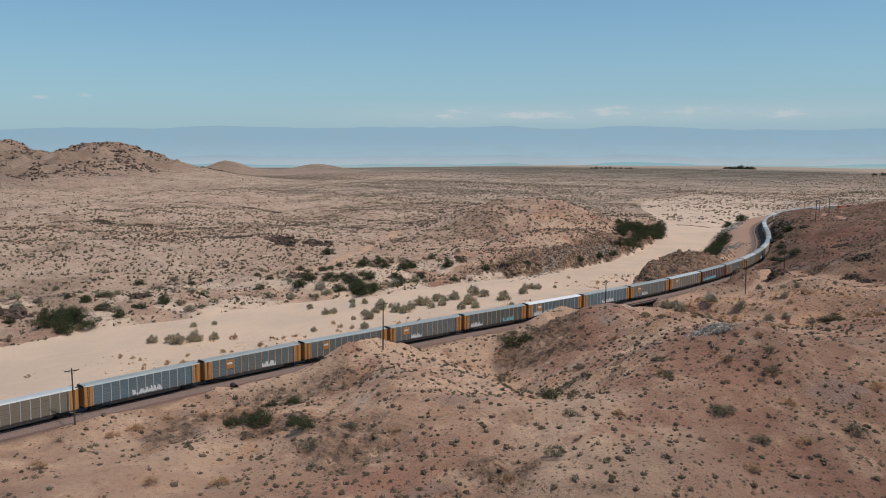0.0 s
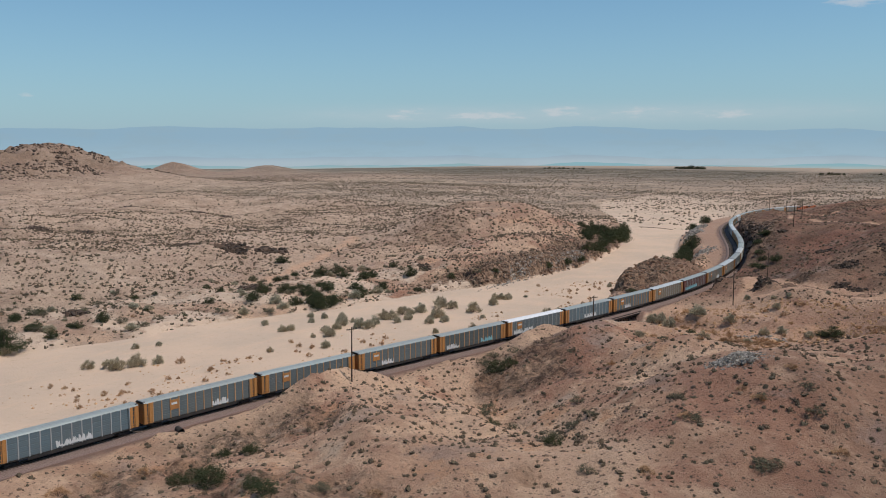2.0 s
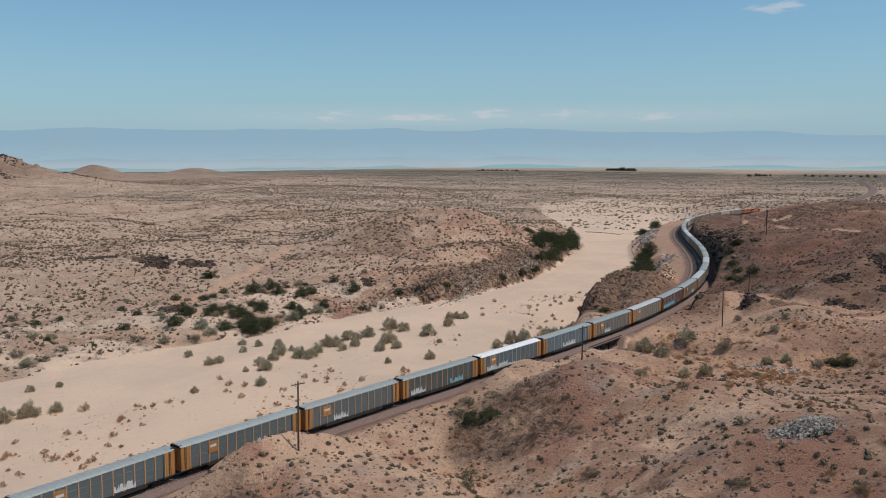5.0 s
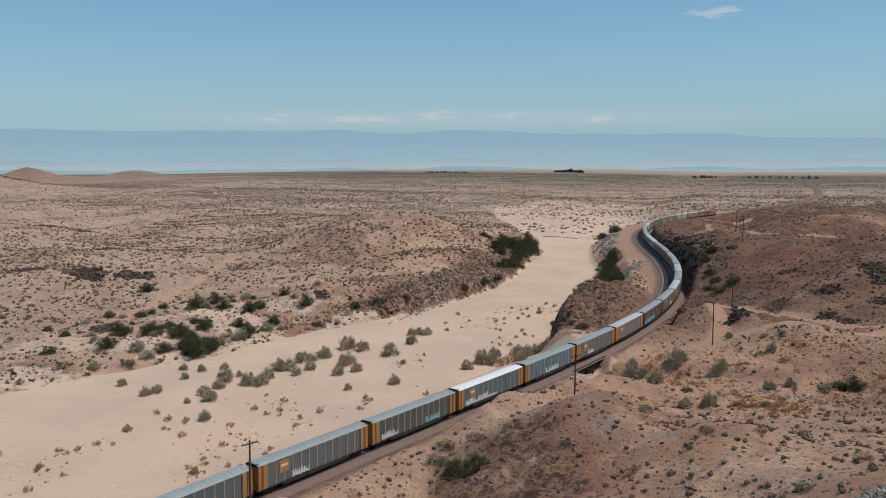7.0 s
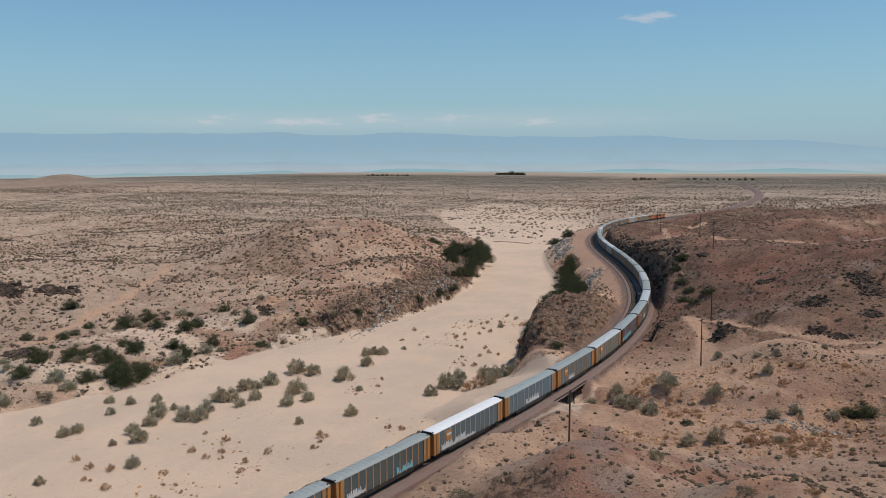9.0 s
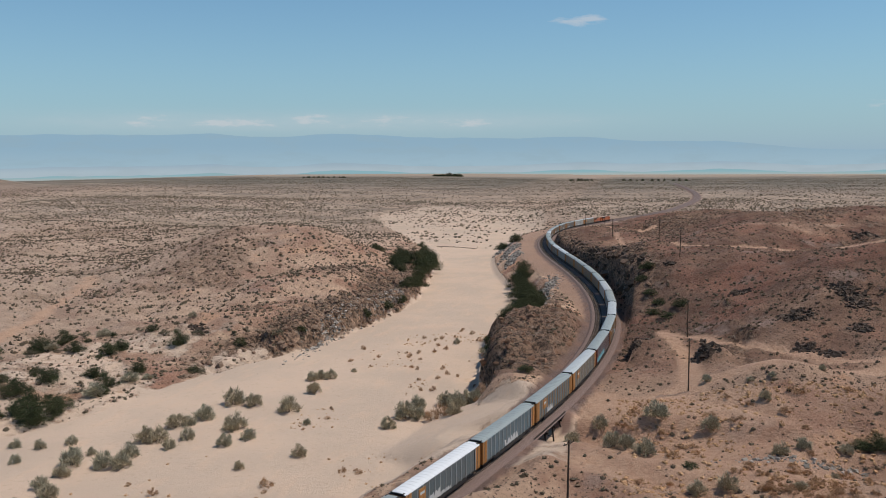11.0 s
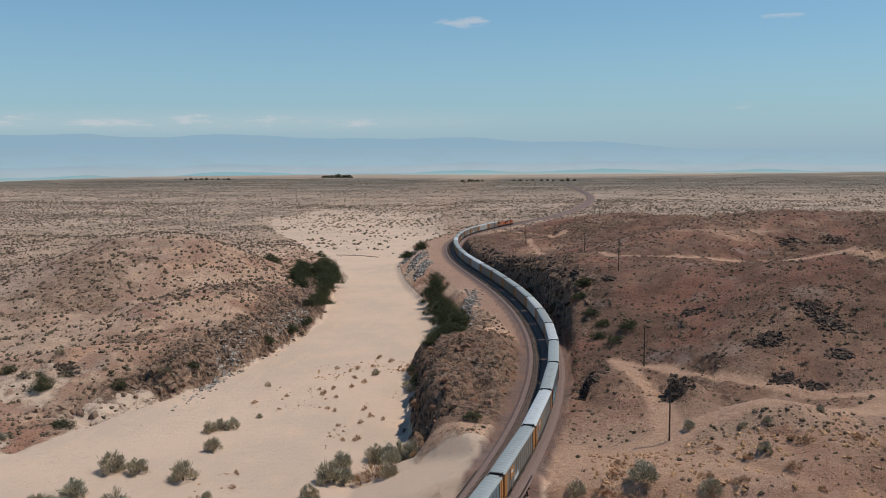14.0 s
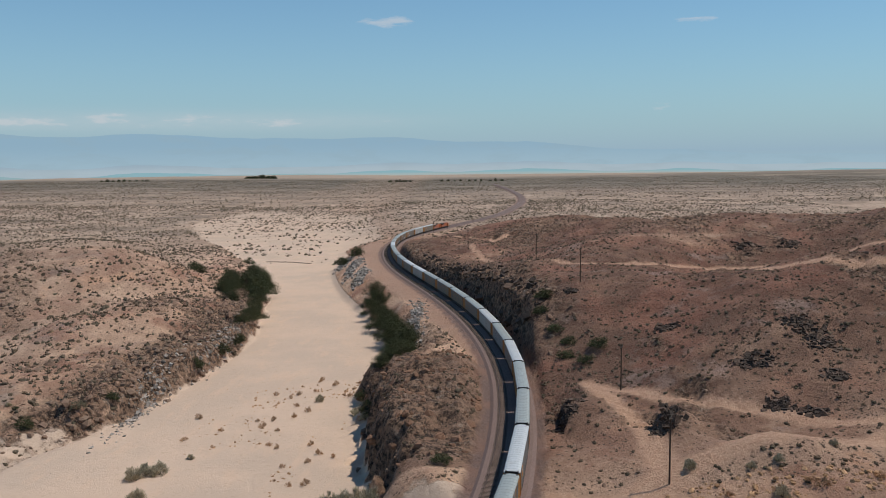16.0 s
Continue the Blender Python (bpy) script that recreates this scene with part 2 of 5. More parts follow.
def ground(x, y, fine=True):
    """Height of the ground, and masks: sand, track bed, road, bare rock."""
    x, y = np.asarray(x, float), np.asarray(y, float)
    d, yt = beside_track(x, y)
    zt = rail_z(yt)
    zw = wash_z(y)
    wob = (4.5 - 2.3 * smooth(50, 90, y)) * (fbm(x, y, 24, 4, 1) + 0.55 * fbm(x, y, 7, 3, 2))
    left = (np.interp(y, WASH_Y, WASH_L) + wob) - x
    bank = np.interp(y, BANK_Y, BANK_R) + wob * 0.5
    far = smooth(560, 760, y)
    # the land left of the wash
    zl = zw + 1.6 * smooth(-1, 7, left) + 0.012 * np.clip(left, 0, 600) + smooth(0, 30, left) * bumps(x, y, HILLS_LEFT) + 7.0 * smooth(0, 5.0, left + 3 * fbm(x, y, 7, 3, 3)) * smooth(66, 105, y) * smooth(350, 310, y) * smooth(80, 18, left)
    # the land right of the wash
    level = smooth(1300, 2200, y)
    zr = (zt - 1.0 - 3.0 * far * smooth(60, 400, np.abs(d))) * (1 - level) + level * (zw + 0.5) + bumps(x, y, HILLS_RIGHT) + bumps(x, y, HILLS_RIGHT_FAR)
    knob = 7.0 * np.exp(-((x + 20 + 0.05 * (y - 80)) / 13) ** 6 - ((y - 84) / 37) ** 6)
    zr = zr + np.where(d < 0, knob, 6.2 * smooth(5, 8, d) * smooth(40, 14, d) * smooth(108, 145, y) * smooth(450, 390, y))
    to_bank = smooth(2, 26, y)
    near_bank = (d + 12) * (1 - to_bank) + (x - bank) * to_bank
    on_knob = smooth(28, 40, y) * smooth(126, 112, y)
    past = smooth(128, 150, y) * smooth(560, 500, y)
    k = smooth(-17 + 10 * smooth(24, 42, y) + 5 * on_knob + 6.5 * past, 1 + 3.5 * on_knob + 15 * past + 75 * smooth(470, 640, y), near_bank + on_knob * 6.5 * fbm(x, y, 8, 4, 0))
    z = np.where(left > 0, zl, zw * (1 - k) + zr * k)
    inwash = (1 - k) * (1 - smooth(-2, 3, left))
    sand = inwash * (1 - smooth(760, 1350, y + 160 * fbm(x, y, 70, 4, 2)) * 0.75)
    flats = smooth(-4, -1, left) * smooth(115, 55, left) * smooth(-190, -130, y) * smooth(125, 80, y) * smooth(-0.5, 0.0, fbm(x, y, 22, 4, 0))
    sand = np.maximum(sand, 0.58 * flats)
    rough = 1 - inwash
    # bare rock: cliffs along the wash, the cut, the knob and scattered outcrops
    cliff = smooth(-2, 3, left) * smooth(26, 14, left) * smooth(55, 95, y) * smooth(345, 300, y)
    knob_rock = np.where(d < -6, smooth(-7, 0, near_bank) * smooth(38, 12, near_bank) * smooth(28, 42, y) * smooth(126, 108, y), 0)
    cut = smooth(4, 6, d) * smooth(26, 12, d) * smooth(95, 150, y) * smooth(470, 420, y)
    spots = smooth(0.16, 0.3, fbm(x, y, 34, 4, 5)) * smooth(6, 20, np.abs(d + 2)) * (1 - inwash) * smooth(900, 500, y)
    lumps, face = 0.0, 0.0
    for sx, sy, sh, sd, sl in SCARPS:
        u = x - sx - 3.0 * fbm(x, y, 7, 3, 2)
        w_ = np.exp(-((y - sy) / sl) ** 4) * np.exp(-(np.maximum(u, 0) / sd) ** 2)
        lumps = lumps + sh * smooth(-0.4, 0.9, u) * w_
        face = face + smooth(-2.0, 0.0, u) * w_ * smooth(sd, 1.0, u)
    lumps = lumps * (np.abs(d) > 6)
    rock = np.clip(cliff + knob_rock + cut + np.where(x < -100, 0.45, 0.8) * spots + face, 0, 1)
    if fine:
        ridged = 1 - 2.4 * np.abs(fbm(x, y, 9, 4, 3))
        close = smooth(-640, -540, x) * smooth(960, 840, y)  # the far plain rolls gently
        finer = close * smooth(-340, -240, x) * smooth(620, 480, y)
        z = z + rough * (2.3 * close * fbm(x, y, 30, 4, 2) + 1.6 * (1 - close) * fbm(x, y, 110, 2, 2) + 0.7 * finer * fbm(x, y, 5, 3, 0) + 1.5 * finer * fbm(x * 0.6 + y * 0.8, (y * 0.6 - x * 0.8) * 0.35, 8, 3, 4))
        z = z + rock * (1.9 * (ridged - 0.55) + 2.0 * fbm(x, y, 3.2, 3, 1)) + lumps
        # broken rock stands in rough ledges
        q_ = (z + 2.6 * fbm(x, y, 11, 4, 4)) / 2.4
        ledge = (np.floor(q_) + smooth(0.5, 0.95, q_ - np.floor(q_)) - q_) * 2.4
        z = z + 0.75 * np.clip(cliff + knob_rock + face, 0, 1) * ledge
        z = z + smooth(1000, 1300, -x) * smooth(0, 30, z) * (12 * fbm(x, y, 90, 4, 2) + 20 * (0.35 - np.abs(fbm(x, y, 60, 4, 3))) + 11 * fbm(x, y, 24, 3, 0))
        z = z + inwash * (0.6 * fbm(x, y, 40, 3, 5) + 0.12 * fbm(x, y, 4, 2, 1) + 0.5 * smooth(150, -60, y) * smooth(-70, -20, x) * fbm(x, y, 12, 3, 3))
        # the land across the wash rolls in low swells and shallow gullies
        roll = smooth(25, 130, left) * smooth(-225, -320, x) * smooth(-1250, -1050, x) * smooth(900, 600, y)
        z = z + roll * (11 * fbm(x, y, 150, 2, 5) + 6 * fbm(x, y, 58, 3, 1) + 2.6 * (0.3 - np.abs(fbm(x, y, 40, 3, 3))))
        # gullies and spurs on the near slopes, away from the railway
        spur = smooth(20, 42, d) * smooth(-60, -100, y) * smooth(-330, -290, y)
        z = z + spur * (5.5 * (0.22 - np.abs(fbm(x, y, 46, 3, 4))) + 1.8 * fbm(x, y, 15, 3, 5))
    z = z - 27 * smooth(-1900, -2600, x) * smooth(1900, 3000, y)
    # dirt roads are graded smooth
    road = smooth(2.8, 1.6, near_roads(x, y) + 0.8 * fbm(x, y, 3, 2, 4))
    z = z - 0.25 * road
    # cut and fill of the railway bench
    bench = np.interp(yt, [118, 150, 200, 420, 520, 600], [0, 4, 9, 16, 14, 0])
    e = np.maximum(np.maximum(d - 4.6, -9.4 - bench - d), 0)
    zb = zt - 0.8
    bedded = smooth(2300, 1800, y)
    steep = np.where(d > 0, 1.3 + 2.6 * cut, 1.1) + 0.9 * rock * fbm(x, y, 6, 3, 2)
    shelf = zb - 0.15 * smooth(-9.4, -12, d) + 0.15 * fbm(x, y, 5, 3, 2) * smooth(0, 1, np.abs(d + 2.4) - 6)
    sandy_fill = smooth(-16, -4, y) * smooth(44, 30, y) * (d < 0)
    z = z * (1 - bedded) + bedded * np.clip(z, shelf - e / (1.5 + 1.1 * sandy_fill), shelf + e * steep)
    # the gully under the bridge
    along = y + 9 + 0.18 * (x + 8)
    gully = -5.2 + np.maximum(np.abs(along + 0.05 * np.maximum(x, 0)) - 5.5 - 0.12 * np.maximum(x, 0), 0) * 0.9 + np.maximum(x - 4, 0) * 0.11 - 0.1 * np.maximum(-18 - x, 0)
    ingully = (x > -60) & (x < 70) & (np.abs(along) < 30)
    z = np.where(ingully, np.minimum(z, np.maximum(gully, zw)), z)
    sand = np.maximum(sand, np.where(ingully, 0.6 * smooth(4, -2, x) * smooth(0.6, 0, z - gully), 0))
    road = np.maximum(road, np.where(ingully, 0.8 * smooth(-4, 4, x) * smooth(60, 40, x) * smooth(0.9, 0.1, z - gully + 0.8 * fbm(x, y, 6, 3, 1)), 0))
    sand = np.maximum(sand, smooth(-13, -18, d + 4 * fbm(x, y, 8, 3, 1)) * smooth(30, 18, y) * smooth(-60, -40, d))
    sand = sand * (1 - smooth(1.0, 2.6, z - zw) * smooth(29, 36, y) * smooth(600, 540, y) * (x > bank - 14))
    bed = bedded * (1 - smooth(0.2, 1.6, np.maximum(np.maximum(d - 4.2, -9.4 - d), 0))) * (np.abs(along) > 6.5)
    bench_dirt = bedded * smooth(0.1, 1.0, bench) * smooth(1.5, 0.2, e) * (d < -9)
    bed = np.maximum(bed, 0.45 * bench_dirt)
    return z, sand, bed, np.maximum(road, bench_dirt), rock, d

# ---- materials ----
class Mat:
    """A small builder round one node material."""

    def __init__(self, name, rough=0.9, metal=0.0):
        self.m = bpy.data.materials.new(name)
        self.m.use_nodes = True
        self.n, self.l = self.m.node_tree.nodes, self.m.node_tree.links
        self.b = self.n["Principled BSDF"]
        self.b.inputs["Roughness"].default_value, self.b.inputs["Metallic"].default_value = rough, metal
        self.b.inputs["Specular IOR Level"].default_value = 0.25
        self.pos = self.n.new("ShaderNodeNewGeometry").outputs["Position"]

    def local(self):
        self.pos = self.n.new("ShaderNodeTexCoord").outputs["Object"]
        return self

    def noise(self, scale, detail=4.0, rough=0.55, squash=None):
        v = self.pos
        if squash:
            mp = self.n.new("ShaderNodeMapping")
            mp.inputs["Scale"].default_value = squash
            self.l.new(v, mp.inputs["Vector"])
            v = mp.outputs[0]
        t = self.n.new("ShaderNodeTexNoise")
        t.inputs["Scale"].default_value, t.inputs["Detail"].default_value, t.inputs["Roughness"].default_value = scale, detail, rough
        self.l.new(v, t.inputs["Vector"])
        return t.outputs[0]

    def cells(self, scale):
        t = self.n.new("ShaderNodeTexVoronoi")
        t.inputs["Scale"].default_value = scale
        self.l.new(self.pos, t.inputs["Vector"])
        return t.outputs["Distance"]

    def ramp(self, v, lo, hi):
        r = self.n.new("ShaderNodeMapRange")
        r.interpolation_type = "SMOOTHSTEP"
        r.inputs["From Min"].default_value, r.inputs["From Max"].default_value = lo, hi
        self.l.new(v, r.inputs["Value"])
        return r.outputs[0]

    def calc(self, op, a, b):
        nd = self.n.new("ShaderNodeMath")
        nd.operation = op
        for k, v in enumerate((a, b)):
            if isinstance(v, (int, float)):
                nd.inputs[k].default_value = v
            else:
                self.l.new(v, nd.inputs[k])
        return nd.outputs[0]

    def mix(self, fac, a, b, blend="MIX"):
        nd = self.n.new("ShaderNodeMix")
        nd.data_type, nd.blend_type = "RGBA", blend
        for k, v in ((0, fac), (6, a), (7, b)):
            if isinstance(v, (int, float)):
                nd.inputs[k].default_value = v
            elif isinstance(v, tuple):
                nd.inputs[k].default_value = (*v, 1)
            else:
                self.l.new(v, nd.inputs[k])
        return nd.outputs[2]

    def attr(self, name):
        a = self.n.new("ShaderNodeVertexColor")
        a.layer_name = name
        s = self.n.new("ShaderNodeSeparateColor")
        self.l.new(a.outputs[0], s.inputs[0])
        return s.outputs[0], s.outputs[1], s.outputs[2]

    def random(self):
        return self.n.new("ShaderNodeObjectInfo").outputs["Random"]

    def island(self):
        return self.n.new("ShaderNodeNewGeometry").outputs["Random Per Island"]

    def done(self, color, height=None, depth=0.1, strength=1.0):
        if isinstance(color, tuple):
            self.b.inputs["Base Color"].default_value = (*color, 1)
        else:
            self.l.new(color, self.b.inputs["Base Color"])
        if height is not None:
            bp = self.n.new("ShaderNodeBump")
            bp.inputs["Distance"].default_value, bp.inputs["Strength"].default_value = depth, strength
            self.l.new(height, bp.inputs["Height"])
            self.l.new(bp.outputs[0], self.b.inputs["Normal"])
        return self.m


def worn(name, color, rough=0.7, metal=0.0, dirt=(0.2, 0.15, 0.11), amount=0.35, scale=0.7):
    """Painted or bare stuff with dirt in two sizes."""
    a = Mat(name, rough, metal).local()
    v = a.noise(scale, 6, 0.65, (1, 1, 0.35))
    c = a.mix(a.calc("MULTIPLY", a.ramp(v, 0.42, 0.75), amount), color, dirt)
    c = a.mix(a.calc("MULTIPLY", a.noise(9.0, 3), 0.25), c, tuple(0.55 * k for k in color))
    c = a.mix(a.calc("MULTIPLY", a.random(), 0.16), c, dirt)
    return a.done(c)


# desert ground
g = Mat("desert_ground", 0.96)
zs, zb_, zr_ = g.attr("zone")
zk, zh, zf = g.attr("tone")
v1, v2, v3 = g.noise(0.018, 5), g.noise(0.11, 6, 0.6), g.noise(0.9, 5, 0.65)
grit = g.noise(1.7, 6, 0.75)
hill = g.mix(g.ramp(v1, 0.42, 0.58), (0.62, 0.405, 0.272), (0.46, 0.264, 0.17))
hill = g.mix(g.ramp(v2, 0.45, 0.66), hill, (0.73, 0.485, 0.32))
hill = g.mix(g.calc("MULTIPLY", g.ramp(g.noise(0.035, 6, 0.65), 0.52, 0.62), 0.8), hill, (0.40, 0.195, 0.125))
hill = g.mix(g.calc("MULTIPLY", g.ramp(g.noise(0.06, 5), 0.6, 0.72), 0.55), hill, (0.46, 0.375, 0.29))
hill = g.mix(g.calc("MULTIPLY", zh, 0.85), hill, g.mix(g.ramp(v2, 0.35, 0.7), (0.115, 0.056, 0.037), (0.22, 0.115, 0.074)))
hill = g.mix(g.calc("MULTIPLY", g.calc("MULTIPLY", zh, g.ramp(g.noise(0.028, 5, 0.6), 0.5, 0.62)), 0.6), hill, (0.30, 0.135, 0.088))
hill = g.mix(g.calc("MULTIPLY", g.ramp(g.noise(0.042, 6, 0.65), 0.57, 0.65), 0.45), hill, (0.34, 0.255, 0.215))
hill = g.mix(g.calc("MULTIPLY", g.calc("MULTIPLY", g.ramp(g.noise(0.055, 6, 0.65), 0.57, 0.64), g.calc("SUBTRACT", 0.8, g.calc("MULTIPLY", zh, 0.75))), 1.0), hill, (0.56, 0.295, 0.165))
sepg = g.n.new("ShaderNodeSeparateXYZ")
g.l.new(g.pos, sepg.inputs[0])
# greyer granite soil west of the wash
west = g.mix(g.ramp(v2, 0.4, 0.68), (0.455, 0.33, 0.24), (0.55, 0.412, 0.306))
west = g.mix(g.calc("MULTIPLY", g.ramp(g.noise(0.03, 5, 0.65), 0.5, 0.62), 0.5), west, (0.40, 0.285, 0.205))
west = g.mix(g.calc("MULTIPLY", g.calc("MULTIPLY", g.ramp(g.noise(0.03, 6, 0.7, (1, 0.6, 1)), 0.48, 0.6), g.ramp(sepg.outputs[1], 150.0, 480.0)), 0.55), west, (0.20, 0.15, 0.108))
west = g.mix(g.calc("MULTIPLY", g.ramp(sepg.outputs[0], -1100.0, -1350.0), 0.8), west, (0.25, 0.195, 0.158))
hill = g.mix(g.calc("MULTIPLY", g.ramp(sepg.outputs[0], -110.0, -260.0), g.calc("SUBTRACT", 0.75, g.calc("MULTIPLY", zh, 0.5))), hill, west)
speck = g.ramp(g.cells(0.75), 0.3, 0.16)
pebble = g.ramp(g.cells(1.9), 0.3, 0.14)
hill = g.mix(g.calc("MULTIPLY", speck, g.ramp(v3, 0.40, 0.55)), hill, (0.105, 0.073, 0.05))
hill = g.mix(g.calc("MULTIPLY", g.ramp(grit, 0.53, 0.68), 0.42), hill, (0.19, 0.12, 0.083))
hill = g.mix(g.calc("MULTIPLY", g.ramp(g.noise(0.45, 6, 0.75), 0.56, 0.68), 0.4), hill, (0.22, 0.135, 0.09))
light_bits = g.calc("SUBTRACT", 1.0, g.calc("MULTIPLY", zh, 0.8))
hill = g.mix(g.calc("MULTIPLY", g.calc("MULTIPLY", g.ramp(g.noise(1.1, 5, 0.7), 0.6, 0.7), 0.5), light_bits), hill, (0.52, 0.39, 0.27))
hill = g.mix(g.calc("MULTIPLY", pebble, g.ramp(g.noise(0.3, 5, 0.7), 0.42, 0.6)), hill, (0.13, 0.085, 0.06))
hill = g.mix(g.calc("MULTIPLY", g.ramp(g.cells(2.6), 0.22, 0.1), g.calc("MULTIPLY", g.calc("MULTIPLY", g.ramp(g.noise(0.2, 5, 0.7), 0.5, 0.66), 0.7), light_bits)), hill, (0.62, 0.47, 0.36))
stone = g.mix(g.ramp(g.noise(0.6, 7, 0.75), 0.42, 0.58), (0.035, 0.025, 0.019), (0.29, 0.178, 0.115))
stone = g.mix(g.calc("MULTIPLY", g.ramp(g.noise(0.25, 6, 0.7), 0.56, 0.66), 0.55), stone, (0.42, 0.33, 0.25))
hill = g.mix(g.calc("MULTIPLY", zk, g.ramp(g.noise(0.35, 6, 0.7), 0.3, 0.5)), hill, stone)
sandc = g.mix(g.ramp(g.noise(0.03, 5), 0.35, 0.65), (0.545, 0.408, 0.304), (0.625, 0.456, 0.332))
sandc = g.mix(g.calc("MULTIPLY", g.ramp(g.noise(0.16, 5, 0.6, (1, 0.35, 1)), 0.5, 0.68), 0.5), sandc, (0.66, 0.462, 0.322))
sandc = g.mix(g.calc("MULTIPLY", g.ramp(g.noise(0.7, 4), 0.58, 0.72), 0.4), sandc, (0.45, 0.315, 0.222))
edge = g.calc("ADD", zs, g.calc("MULTIPLY", g.calc("SUBTRACT", g.noise(0.3, 7, 0.75), 0.5), 1.0))
col = g.mix(g.ramp(edge, 0.38, 0.58), hill, sandc)
plainc = g.mix(g.ramp(g.noise(0.01, 5), 0.4, 0.62), (0.47, 0.335, 0.24), (0.37, 0.258, 0.183))
plainc = g.mix(g.calc("MULTIPLY", g.ramp(g.noise(0.05, 5, 0.7), 0.48, 0.6), 0.7), plainc, (0.54, 0.405, 0.302))
plainc = g.mix(g.calc("MULTIPLY", g.ramp(g.noise(0.004, 5, 0.6, (1, 3, 1)), 0.5, 0.64), 0.6), plainc, (0.235, 0.172, 0.125))
plainc = g.mix(g.calc("MULTIPLY", g.ramp(g.noise(0.12, 6, 0.75), 0.52, 0.6), 0.6), plainc, (0.14, 0.108, 0.075))
belt = g.ramp(g.noise(0.014, 7, 0.7, (1, 0.8, 1)), 0.47, 0.58)
plainc = g.mix(g.calc("MULTIPLY", belt, 0.62), plainc, g.mix(g.ramp(g.noise(0.15, 5, 0.75), 0.42, 0.58), (0.13, 0.104, 0.075), (0.30, 0.22, 0.158)))
plainc = g.mix(g.calc("MULTIPLY", g.ramp(g.noise(0.02, 6, 0.7, (1, 0.7, 1)), 0.58, 0.66), 0.7), plainc, (0.62, 0.465, 0.345))
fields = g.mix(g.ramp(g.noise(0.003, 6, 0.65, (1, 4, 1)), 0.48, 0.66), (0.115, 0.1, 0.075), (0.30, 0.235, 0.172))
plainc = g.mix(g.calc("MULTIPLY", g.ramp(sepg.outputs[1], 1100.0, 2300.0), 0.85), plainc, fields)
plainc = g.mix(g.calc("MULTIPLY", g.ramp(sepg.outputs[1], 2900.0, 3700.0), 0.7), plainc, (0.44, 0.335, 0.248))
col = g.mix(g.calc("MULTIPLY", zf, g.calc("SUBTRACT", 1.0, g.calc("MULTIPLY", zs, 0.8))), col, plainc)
col = g.mix(g.calc("MULTIPLY", zr_, 0.85), col, g.mix(g.ramp(v3, 0.35, 0.65), (0.62, 0.395, 0.262), (0.54, 0.32, 0.205)))
gravel = g.mix(g.ramp(g.noise(3.0, 3), 0.4, 0.6), (0.155, 0.103, 0.085), (0.24, 0.165, 0.138))
gravel = g.mix(g.ramp(g.noise(0.12, 5), 0.4, 0.6), gravel, (0.25, 0.152, 0.115))
col = g.mix(zb_, col, gravel)
relief = g.calc("ADD", g.noise(0.55, 8, 0.78), g.calc("MULTIPLY", g.noise(3.0, 4), 0.35))
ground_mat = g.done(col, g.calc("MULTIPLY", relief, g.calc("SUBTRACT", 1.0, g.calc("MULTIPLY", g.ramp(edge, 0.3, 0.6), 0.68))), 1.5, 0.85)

# plants: the tint attribute or the object's random number varies the hue
def leaves(name, dark, light, dry):
    a = Mat(name, 0.85)
    a.b.inputs["Specular IOR Level"].default_value = 0.1
    c = a.mix(a.island(), dark, light)
    c = a.mix(a.calc("MULTIPLY", a.random(), 0.35), c, dry)
    return a.done(c)


sage_leaf = leaves("sage_leaf", (0.20, 0.19, 0.13), (0.62, 0.56, 0.41), (0.52, 0.36, 0.21))
dry_leaf = leaves("dry_leaf", (0.30, 0.18, 0.10), (0.58, 0.385, 0.235), (0.52, 0.26, 0.11))
green_leaf = leaves("green_leaf", (0.03, 0.038, 0.019), (0.078, 0.088, 0.04), (0.098, 0.09, 0.044))
olive_leaf = leaves("olive_leaf", (0.085, 0.08, 0.052), (0.185, 0.168, 0.11), (0.18, 0.128, 0.078))
twig = worn("twig", (0.14, 0.10, 0.07), 0.9)
tan_ = Mat("tan_scrub", 0.9)
tan_tuft = tan_.done(tan_.mix(tan_.island(), (0.36, 0.205, 0.105), (0.64, 0.39, 0.21)))
s_ = Mat("scrub", 0.9)
t1, t2, t3 = s_.attr("tint")
scrub_mat = s_.done(s_.mix(s_.calc("MULTIPLY", s_.island(), 0.55), s_.mix(t1, (0.12, 0.09, 0.06), s_.mix(t2, (0.24, 0.152, 0.094), (0.135, 0.12, 0.078))), (0.066, 0.052, 0.035)))
q_ = Mat("red_rock", 0.9)
red_rock = q_.done(q_.mix(q_.island(), q_.mix(q_.noise(0.7, 5, 0.7), (0.07, 0.043, 0.03), (0.34, 0.18, 0.105)), (0.26, 0.145, 0.09)), q_.noise(2.0, 5, 0.7), 0.3)
r_ = Mat("rubble", 0.93)
# scrub colour for the plain, made paler than the near scrub to imitate haze
p_ = Mat("hazed_scrub", 0.9)
p1, p2, p3 = p_.attr("tint")
hazed_scrub = p_.done(p_.mix(p_.calc("MULTIPLY", p_.island(), 0.5), p_.mix(p1, (0.15, 0.115, 0.078), p_.mix(p2, (0.28, 0.19, 0.122), (0.165, 0.148, 0.1))), (0.095, 0.076, 0.052)))
rubble_mat = r_.done(r_.mix(r_.island(), r_.mix(r_.noise(0.05, 4), (0.10, 0.066, 0.046), (0.33, 0.2, 0.135)), (0.22, 0.15, 0.105)), r_.noise(3.0, 4), 0.15)
d_ = Mat("dark_rock", 0.85)
